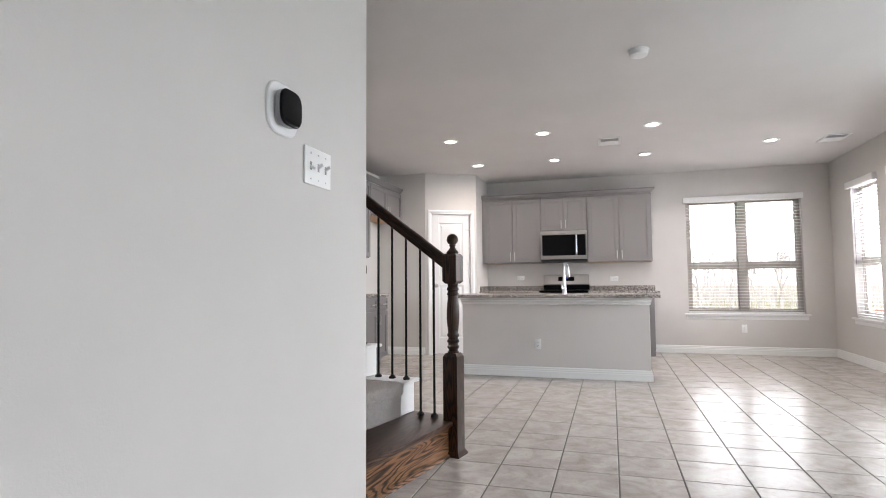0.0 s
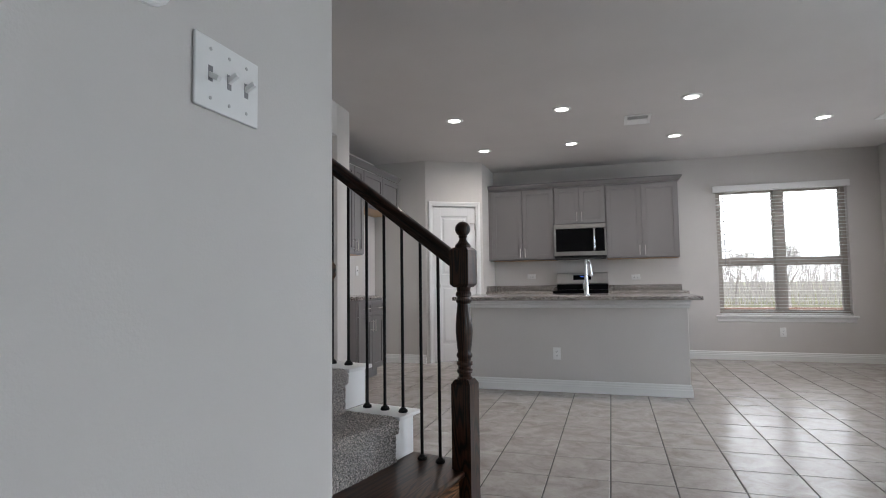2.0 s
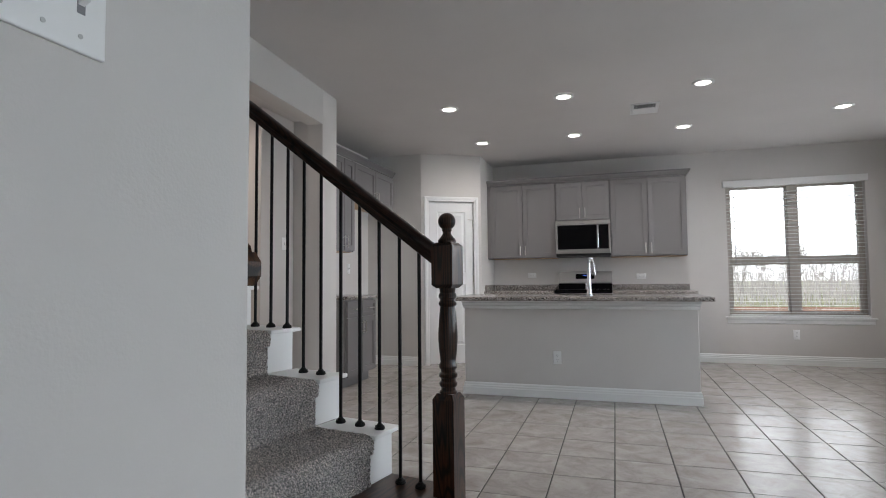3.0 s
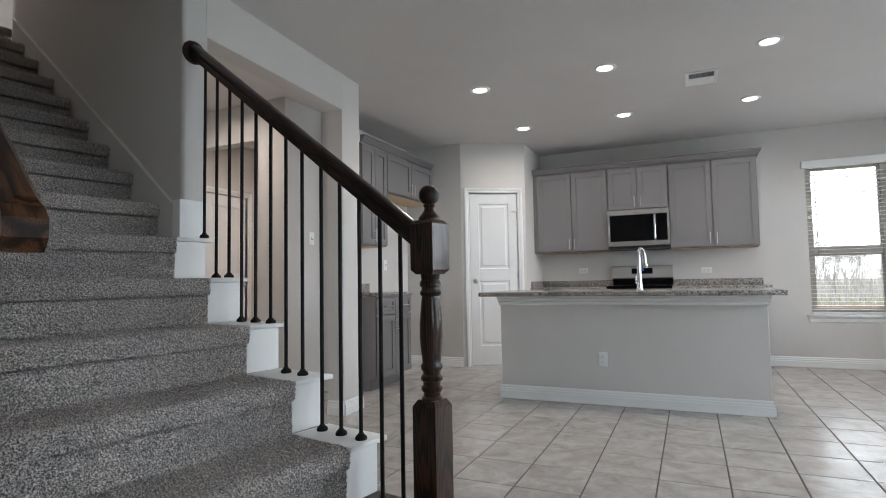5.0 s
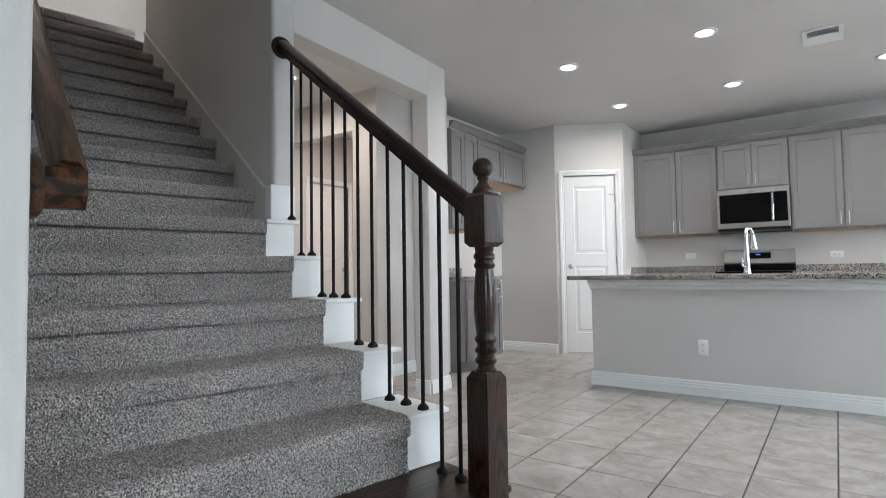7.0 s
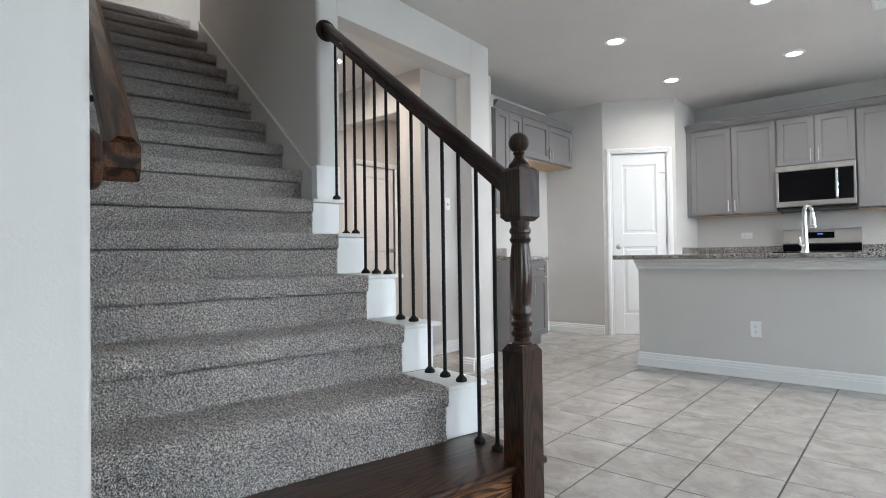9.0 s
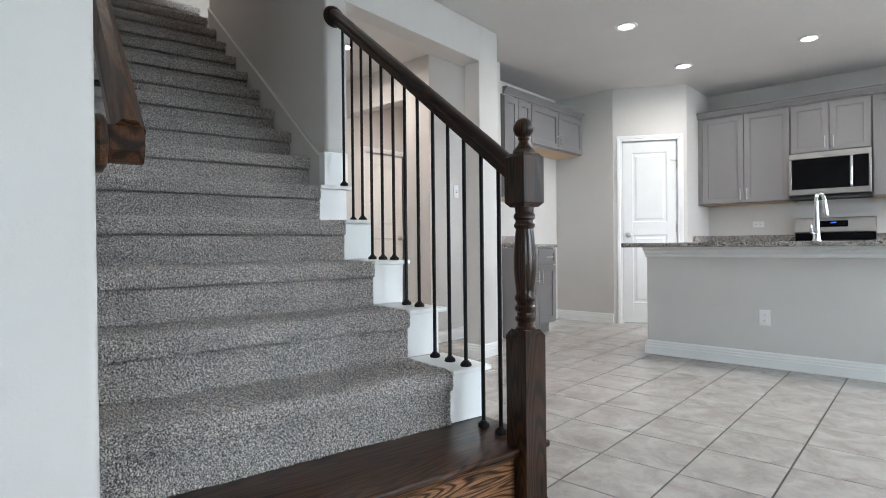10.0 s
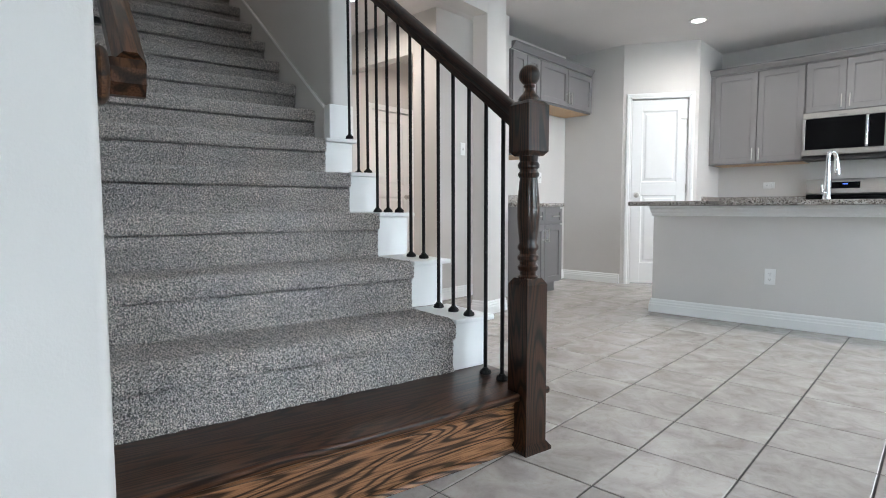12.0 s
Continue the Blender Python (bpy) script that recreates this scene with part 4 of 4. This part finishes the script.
    bm.faces.new(rings[0]), bm.faces.new(list(reversed(rings[-1])))
    part("casing", bm, M_WHITE, d, "white moulded casing")
    return d


pd = pose(P1.x, P1.y, 0, 0, 0, PROT) @ pose(d0, 0, 0)
panel_door("door_1", pd, DW, DH, "white two-panel pantry door, closed, with satin knob")
# A dark strip stands in for the shade in the gap under the leaf.
bm = add_box(bmesh.new(), d0, 0.09, 0, d0 + DW, 0.099, 0.015)
structure("threshold", bm, M_SLOT, "dark strip put in for the shade under the pantry door", "threshold", pose(P1.x, P1.y, 0, 0, 0, PROT))
panel_door("door_2", pose(-4.4, 3.845, 0, 0, 0, 90), 0.62, 2.03, "white two-panel hall door, closed, with round knob", False)
structure("wall_hall_door", holed_wall(bmesh.new(), 3.38, 5.49, 0, CEIL, -4.495, -4.4, 1, [(3.845, 4.465, 0, 2.03)]), M_WALL, "painted wall round the hall door", "wall")


# ---- windows and blinds ----
def window(name, m, w, z0, z1, pairs, label):
    """A double-hung window seen from the room: x along the wall, the wall's room face at y = 0, the outside at y > 0."""
    win = thing(name, m, label, "window", kind="structure")
    yb = 0.085
    fw = 0.045
    bm = bmesh.new()
    add_box(bm, 0, yb, z0, fw, yb + 0.06, z1)
    add_box(bm, w - fw, yb, z0, w, yb + 0.06, z1)
    add_box(bm, fw, yb, z0, w - fw, yb + 0.06, z0 + fw)
    add_box(bm, fw, yb, z1 - fw, w - fw, yb + 0.06, z1)
    part("window_frame", bm, M_VINYL, win, "tan vinyl frame")
    cw = (w - 2 * fw) / pairs
    zm = z0 + (z1 - z0) * 0.415
    for i in range(pairs):
        xa, xb = fw + i * cw, fw + (i + 1) * cw
        if i:
            part("mullion", add_box(bmesh.new(), xa - 0.05, yb - 0.01, z0 + fw, xa + 0.05, yb + 0.058, z1 - fw, 0.003), M_VINYL, win, "wide vinyl mullion")
        xa, xb = xa + (0.051 if i else 0.001), xb - (0.051 if i < pairs - 1 else 0.001)
        part("meeting_rail", add_box(bmesh.new(), xa, yb + 0.004, zm - 0.028, xb, yb + 0.05, zm + 0.028, 0.003), M_VINYL, win, "vinyl meeting rail")
        for a, c in ((z0 + fw + 0.001, zm - 0.029), (zm + 0.029, z1 - fw - 0.001)):
            bm = bmesh.new()
            s = 0.022
            add_box(bm, xa, yb + 0.012, a, xa + s, yb + 0.045, c)
            add_box(bm, xb - s, yb + 0.012, a, xb, yb + 0.045, c)
            add_box(bm, xa + s, yb + 0.012, a, xb - s, yb + 0.045, a + s)
            add_box(bm, xa + s, yb + 0.012, c - s, xb - s, yb + 0.045, c)
            sash = part("sash", bm, M_VINYL, win)
            p = part("pane", add_box(bmesh.new(), xa + s, yb + 0.026, a + s, xb - s, yb + 0.03, c - s), M_GLASS, sash, "clear glass pane")
            p.visible_shadow = False
    bm = bmesh.new()
    add_box(bm, -0.05, -0.045, z0 - 0.024, w + 0.05, -0.0005, z0 - 0.002, 0.006, 2)
    add_box(bm, 0.002, -0.0005, z0 - 0.024, w - 0.002, yb, z0 + 0.001)
    part("window_sill", bm, M_WHITE, win, "white sill", True)
    bm = bmesh.new()
    add_prism(bm, [(-0.0005, z0 - 0.085), (-0.012, z0 - 0.08), (-0.014, z0 - 0.045), (-0.022, z0 - 0.03), (-0.022, z0 - 0.0245), (-0.0005, z0 - 0.0245)], -0.03, w + 0.03, 0)
    part("apron", bm, M_WHITE, win, "white moulded apron")
    return win


def blind(m, w, z0, z1, label):
    bl = thing("window_blind", m, label, "blind")
    bm = bmesh.new()
    add_box(bm, -0.035, -0.05, z1 - 0.05, w + 0.02, -0.032, z1 + 0.03, 0.003)
    add_box(bm, -0.035, -0.032, z1 - 0.05, -0.02, -0.001, z1 + 0.03, 0.002)
    add_box(bm, w + 0.005, -0.032, z1 - 0.05, w + 0.02, -0.001, z1 + 0.03, 0.002)
    part("valance", bm, M_SLAT, bl, "white valance board")
    part("headrail", add_box(bmesh.new(), 0.006, 0.004, z1 - 0.045, w - 0.006, 0.055, z1 - 0.002), M_SLAT, bl)
    part("bottom_rail", add_box(bmesh.new(), 0.008, 0.006, z0 + 0.006, w - 0.008, 0.056, z0 + 0.024, 0.003), M_SLAT, bl, "thick white bottom rail")
    bm = add_box(bmesh.new(), 0.008, -0.025, -0.0014, w - 0.008, 0.025, 0.0014)
    me = mesh_of("slat", bm, M_SLAT)
    n = int((z1 - z0 - 0.09) / 0.0435)
    for i in range(n):
        s = new("slat", me)
        s.parent = bl
        s.matrix_basis = pose(0, 0.03, z0 + 0.05 + i * 0.0435, 0.8 * math.sin(i * 2.3), 0, 0)
    for f in (0.1, 0.37, 0.63, 0.9):
        bm = bmesh.new()
        for y in (0.004, 0.056):
            add_tube(bm, [(w * f, y, z0 + 0.02), (w * f, y, z1 - 0.04)], 0.0009, 4)
        part("ladder_cord", bm, M_SLAT, bl)
    bm = add_tube(bmesh.new(), [(0.085, -0.008, z1 - 0.05), (0.087, -0.008, z1 - 1.0)], 0.004, 6)
    part("tilt_wand", bm, M_GREYPL, bl, "thin tilt wand")
    return bl


window("window_1", pose(WX0, BACK, 0), WX1 - WX0, WZ0, WZ1, 2, "double window with tan vinyl sashes and a white sill")
blind(pose(WX0, BACK, 0), WX1 - WX0, WZ0, WZ1, "white faux-wood blind with its slats turned open")
for i, (a, c) in enumerate(SIDE):
    mm = pose(RIGHT, c, 0, 0, 0, -90)
    window("window_%d" % (i + 2), mm, c - a, WZ0, WZ1, 1, "single window with tan vinyl sashes and a white sill")
    blind(mm, c - a, WZ0, WZ1, "white faux-wood blind with its slats turned open")
# Two unseen windows, added round the extra daylight lamps.
for i, y in enumerate((2.8, -1.7)):
    window("window_%d" % (i + 4), pose(RIGHT, y, 0, 0, 0, -90), 2.0, 0.5, 2.25, 2, "double window with tan vinyl sashes and a white sill")


# ---- plates, thermostat, ceiling fittings ----
def outlet(m, label, flat=False):
    o = thing("outlet", m, label, "outlet", "outlets")
    w, h_ = (0.114, 0.07) if flat else (0.07, 0.114)
    part("plate", add_box(bmesh.new(), -w / 2, -0.006, -h_ / 2, w / 2, -0.0005, h_ / 2, 0.003, 2), M_PLATE, o, "", True)
    for s in (-1, 1):
        cx, cz = (s * 0.02, 0) if flat else (0, s * 0.02)
        bm = add_lathe(bmesh.new(), [(0.0165, 0.0), (0.0165, 0.002), (0.015, 0.0025)], 0, 0, 20)
        bmesh.ops.transform(bm, matrix=pose(cx, -0.006, cz, 90, 0, 0), verts=bm.verts)
        f = part("socket", bm, M_PLATE, o)
        bm = bmesh.new()
        for dx, dz, sw, sh in ((-0.006, 0.003, 0.0012, 0.004), (0.006, 0.003, 0.0012, 0.0032), (0.0, -0.008, 0.0022, 0.0022)):
            if flat:
                dx, dz, sw, sh = dz, dx, sh, sw
            add_box(bm, cx + dx - sw, -0.0092, cz + dz - sh, cx + dx + sw, -0.0086, cz + dz + sh)
        part("slots", bm, M_SLOT, f)
    return o


outlet(pose(-0.27, IY0, 0.358), "white duplex outlet on the island's half wall")
outlet(pose(2.302, BACK, 0.36), "white duplex outlet below the window")
outlet(pose(-0.85, BACK, 1.105), "white duplex outlet set sideways above the backsplash", True)
outlet(pose(0.567, BACK, 1.08), "white duplex outlet set sideways above the backsplash", True)


def switch_plate(m, gangs, ups, label):
    s = thing("light_switch", m, label, "switch", "light switches")
    w = 0.07 + 0.046 * (gangs - 1)
    part("plate", add_box(bmesh.new(), -w / 2, -0.0065, -0.06, w / 2, -0.0005, 0.06, 0.004, 3), M_PLATE, s, "", True)
    for i in range(gangs):
        cx = (i - (gangs - 1) / 2) * 0.046
        # The slot is a thin grey box; its shade is in the colour.
        bm = add_box(bmesh.new(), cx - 0.0055, -0.0068, -0.013, cx + 0.0055, -0.006, 0.013)
        part("toggle_slot", bm, M_GREYPL, s, "grey toggle slot with its shade put into the colour")
        a = 28 if ups[i] else -28
        bm = add_box(bmesh.new(), -0.0042, -0.018, -0.0045, 0.0042, 0.004, 0.0045, 0.0012, 2)
        bmesh.ops.transform(bm, matrix=pose(cx, -0.008, 0.003 if ups[i] else -0.003, -a, 0, 0), verts=bm.verts)
        part("toggle", bm, M_PLATE, s, "", True)
        for z in (-0.041, 0.041):
            bm = bmesh.new()
            add_prism(bm, [(cx + 0.0032 * math.cos(k * math.pi / 4), z + 0.0032 * math.sin(k * math.pi / 4)) for k in range(8)], -0.0074, -0.006, 1)
            part("screw", bm, M_SCREW, s)
    return s


switch_plate(pose(TW, -0.495, 1.405, 0, 0, 90), 3, (False, True, True), "white three-gang toggle switch plate on the wall")
switch_plate(pose(KW, 3.61, 1.42, 0, 0, 90), 1, (False,), "white single toggle switch plate on the hall wall")
switch_plate(pose(KW, 4.95, 1.2, 0, 0, 90), 1, (True,), "white single plate on the refrigerator wall")

therm = thing("thermostat", pose(TW, -0.697, 1.535, 0, 0, 90), "black glass smart thermostat on a white backplate", "thermostat")


def squircle(rad, n=40, p=3.2):
    out = []
    for k in range(n):
        a = 2 * math.pi * k / n
        c, s = math.cos(a), math.sin(a)
        q = (abs(c) ** p + abs(s) ** p) ** (-1 / p)
        out.append((rad * q * c, rad * q * s))
    return out


def add_squircle(bm, steps):
    rings = [[bm.verts.new((x, y, z)) for x, z in squircle(r_)] for r_, y in steps]
    k = len(rings[0])
    for a, c in zip(rings, rings[1:]):
        for i in range(k):
            bm.faces.new((a[i], a[(i + 1) % k], c[(i + 1) % k], c[i]))
    bm.faces.new(rings[0]), bm.faces.new(rings[-1])
    return bm


part("backplate", add_squircle(bmesh.new(), [(0.076, -0.0005), (0.076, -0.006), (0.073, -0.009)]), M_PLATE, therm, "white rounded backplate", True)
part("rim", add_squircle(bmesh.new(), [(0.046, -0.009), (0.052, -0.014), (0.053, -0.03)]), M_GREYPL, therm, "grey rim", True)
part("screen", add_squircle(bmesh.new(), [(0.053, -0.0302), (0.0535, -0.034), (0.051, -0.0375), (0.046, -0.0385)]), M_GLASSBLACK, therm, "glossy black screen", True)


def downlight(x, y, watts=7.6, z=CEIL, colour=(1.0, 0.93, 0.85)):
    d = thing("recessed_light", pose(x, y, z), "round recessed ceiling light, lit, with a white trim ring", "ceiling light", "recessed lights")
    bm = bmesh.new()
    prof = [(0.088, -0.0005), (0.088, -0.005), (0.082, -0.009), (0.062, -0.01), (0.057, -0.003)]
    seg = 36
    rings = [[bm.verts.new((r_ * math.cos(2 * math.pi * k / seg), r_ * math.sin(2 * math.pi * k / seg), u)) for k in range(seg)] for r_, u in prof]
    for a, c in zip(rings, rings[1:]):
        for k in range(seg):
            bm.faces.new((a[k], c[k], c[(k + 1) % seg], a[(k + 1) % seg]))
    part("trim_ring", bm, M_WHITE, d, "white trim ring", True)
    part("lens", add_lathe(bmesh.new(), [(0.0565, -0.0045), (0.0565, -0.003)], 0, 0, 36), M_LAMP, d, "glowing white lens")
    l = bpy.data.lights.new("downlight", "AREA")
    l.shape, l.size, l.energy, l.color, l.spread = "DISK", 0.14, watts, colour, radians(165)
    lo_ = new("downlight_glow", l)
    lo_.matrix_basis = pose(x, y, z - 0.016)
    return d


for x, y in ((-1.198, 3.88), (-1.198, 5.225), (-0.15, 3.86), (-0.155, 5.22), (0.965, 3.88), (0.965, 5.245), (2.314, 4.986)):
    downlight(x, y)
downlight(-3.3, 4.0, 15, CEIL, (1.0, 0.84, 0.71))
downlight(-3.2, 2.6, 12, CEIL, (1.0, 0.84, 0.71))
# Unseen lamp, added to light the landing wall and upper steps.
downlight(-5.3, 1.6, 15.0, 5.9, (1.0, 0.85, 0.72))


def vent(x, y, w, l, rz):
    v = thing("ceiling_vent", pose(x, y, CEIL, 0, 0, rz), "white louvred ceiling air vent", "vent", "ceiling vents")
    bm = bmesh.new()
    a, c, f = w / 2, l / 2, 0.03
    add_box(bm, -a, -c, -0.008, -a + f, c, -0.0005, 0.002)
    add_box(bm, a - f, -c, -0.008, a, c, -0.0005, 0.002)
    add_box(bm, -a + f, -c, -0.008, a - f, -c + f, -0.0005, 0.002)
    add_box(bm, -a + f, c - f, -0.008, a - f, c, -0.0005, 0.002)
    part("frame", bm, M_WHITE, v)
    part("backing", add_box(bmesh.new(), -a + f, -c + f, -0.0015, a - f, c - f, -0.0005), M_GREYPL, v, "grey duct behind the louvres")
    n = 11
    me = mesh_of("slat", add_box(bmesh.new(), -a + f, -0.009, -0.0005, a - f, 0.007, 0.0005), M_WHITE)
    for i in range(n):
        s = new("slat", me)
        s.parent = v
        s.matrix_basis = pose(0, -c + f + (l - 2 * f) * (i + 0.5) / n, -0.006, 22 if i < n // 2 else -22, 0, 0)
    return v


vent(0.541, 4.447, 0.25, 0.33, 0)
vent(2.975, 5.1, 0.25, 0.33, 0)
det = thing("smoke_detector", pose(0.741, 1.93, CEIL), "round white smoke detector on the ceiling", "smoke detector")
part("base", add_lathe(bmesh.new(), [(0.07, -0.012), (0.072, -0.006), (0.072, -0.0005)], 0, 0, 32), M_PLATE, det, "", True)
part("cover", add_lathe(bmesh.new(), [(0.03, -0.045), (0.05, -0.043), (0.06, -0.036), (0.064, -0.0125)], 0, 0, 32), M_PLATE, det, "", True)

# ---- outside ----
structure("ground", add_box(bmesh.new(), -600, -600, -1.3, 600, 900, -1.15), M_GRASS, "dormant lawn reaching to the horizon", "ground")
fence = thing("wooden_fence", pose(0, 22, -1.16), "low reddish cedar board fence at the end of the yard", "fence")
bm = add_box(bmesh.new(), -0.068, -0.01, 0.0, 0.068, 0.01, 1.09)
me = mesh_of("board", bm, M_FENCE)
for i in range(150):
    s = new("board", me)
    s.parent = fence
    s.location = (-2 + i * 0.142, 0, random.uniform(-0.012, 0.012))
for z in (0.2, 0.75):
    part("fence_rail", add_box(bmesh.new(), -2, 0.011, z, 19.4, 0.05, z + 0.09), M_FENCE, fence)


def bare_tree(m, high, seed):
    rnd = random.Random(seed)
    tree = thing("bare_tree", m, "leafless grey winter tree with forking twigs", "tree", "trees beyond the fence")
    trunk, limbs = bmesh.new(), bmesh.new()

    def grow(p, d, length, rad, depth):
        pts, radii = [p], [rad]
        for i in range(3):
            d = (d + Vector((rnd.uniform(-0.16, 0.16), rnd.uniform(-0.16, 0.16), rnd.uniform(-0.02, 0.12)))).normalized()
            pts.append(pts[-1] + d * length / 3)
            radii.append(max(0.008, rad * (1 - 0.14 * (i + 1))))
        add_tube(trunk if depth == 0 else limbs, pts, radii, 6 if depth < 2 else 3, depth < 2)
        if depth < 6:
            for k in range(3 if depth else 4):
                a = rnd.uniform(0, 2 * math.pi)
                q = pts[rnd.choice((1, 2, 3, 3))] if depth else pts[rnd.choice((2, 3))]
                s = d.orthogonal().normalized()
                t = d.cross(s)
                nd = (d + (s * math.cos(a) + t * math.sin(a)) * rnd.uniform(0.45, 1.0)).normalized()
                grow(q, nd, length * rnd.uniform(0.6, 0.85), radii[-1] * rnd.uniform(0.6, 0.8), depth + 1)
    grow(Vector((0, 0, 0)), Vector((0, 0, 1)), high * 0.3, high * 0.022, 0)
    part("trunk", trunk, M_BARK, tree, "", True)
    part("branches", limbs, M_BARK, tree, "", False)
    return tree


ta = bare_tree(pose(6.2, 38, -1.2), 6.0, 3)
tb = bare_tree(pose(11.5, 40, -1.2), 5.6, 8)
for k in range(12):
    rnd = random.Random(k)
    src = (ta, tb)[k % 2]
    copy_thing(src, pose(-2 + k * 3.1 + rnd.uniform(-1, 1), 46 + rnd.uniform(0, 22), -1.2, 0, 0, rnd.uniform(0, 360)))
for k in range(6):
    copy_thing((tb, ta)[k % 2], pose(30 + 4 * (k % 3), 8 + 6 * k, -1.2, 0, 0, 60 * k))
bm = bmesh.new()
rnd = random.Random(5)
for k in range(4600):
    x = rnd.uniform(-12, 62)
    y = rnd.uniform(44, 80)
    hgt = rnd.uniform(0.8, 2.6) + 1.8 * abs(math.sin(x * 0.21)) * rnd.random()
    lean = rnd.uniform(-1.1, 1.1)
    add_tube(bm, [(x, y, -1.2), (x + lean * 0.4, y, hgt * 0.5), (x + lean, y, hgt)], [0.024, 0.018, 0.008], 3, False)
solid("far_woods", bm, M_FARWOOD, "distant strip of leafless woods, its grey paled with painted haze", "woods", "stuff")

bm = bmesh.new()
for k in range(24):
    a0, a1 = radians(-60 + 180 * k / 24), radians(-60 + 180 * (k + 1) / 24)
    q = [bm.verts.new((300 * math.cos(a), 300 * math.sin(a), z)) for a, z in ((a0, -1.2), (a1, -1.2), (a1, 260), (a0, 260))]
    bm.faces.new(q)
M_OVERCAST = material("overcast_sky_glow", (0.9, 0.93, 0.97), 1.0)
nodes_of(M_OVERCAST)[1].inputs["Emission Color"].default_value = (0.93, 0.97, 1.0, 1)
nodes_of(M_OVERCAST)[1].inputs["Emission Strength"].default_value = 3.2
structure("backdrop", bm, M_OVERCAST, "bright white overcast sky beyond the yard", "sky")

# ---- floor tiles ----
TX, TY, TDX, TDY, GAP = 0.2097, 1.1077, 0.3215, 0.3444, 0.0068


def tile_bm(bm, cx, cy):
    a, c, e_ = (TDX - GAP) / 2, (TDY - GAP) / 2, 0.0025
    lo = [bm.verts.new((cx + sx * a, cy + sy * c, -0.0045)) for sx, sy in ((-1, -1), (1, -1), (1, 1), (-1, 1))]
    mid = [bm.verts.new((cx + sx * a, cy + sy * c, -0.0016)) for sx, sy in ((-1, -1), (1, -1), (1, 1), (-1, 1))]
    hi = [bm.verts.new((cx + sx * (a - e_), cy + sy * (c - e_), 0.0)) for sx, sy in ((-1, -1), (1, -1), (1, 1), (-1, 1))]
    for p, q in ((lo, mid), (mid, hi)):
        for i in range(4):
            bm.faces.new((p[i], p[(i + 1) % 4], q[(i + 1) % 4], q[i]))
    bm.faces.new(hi)
    return bm


def covered(x, y):
    """Where walls, stairs and the island stand on the floor."""
    if (x < -0.75 and y < 1.0) or (y < TE and x < TW - 0.3):
        return True
    if x < -2.0 and y < 1.2:
        return True
    return IX0 + 0.25 < x < IX1 - 0.2 and IY0 + 0.25 < y < IY1 - 0.2


tile_mesh = mesh_of("tile", tile_bm(bmesh.new(), 0, 0), M_TILE)
rest, count = bmesh.new(), 0
for j in range(-18, 18):
    for i in range(-17, 12):
        x, y = TX + (i + 0.5) * TDX, TY + (j + 0.5) * TDY
        if x > RIGHT + 0.1 or y > BACK + 0.1 or x < -5 or covered(x, y):
            continue
        if -1.9 < x < 3.6 and 0.2 < y < 6.2 and count < 298:
            t = new("tile", tile_mesh)
            t.parent = floor
            t.location = (x, y, random.uniform(-0.0004, 0.0))
            count += 1
        else:
            tile_bm(rest, x, y)
tagged(part("tiles_beyond", rest, M_TILE, floor, "beige ceramic tiles over the rest of the floor"), kind="stuff")
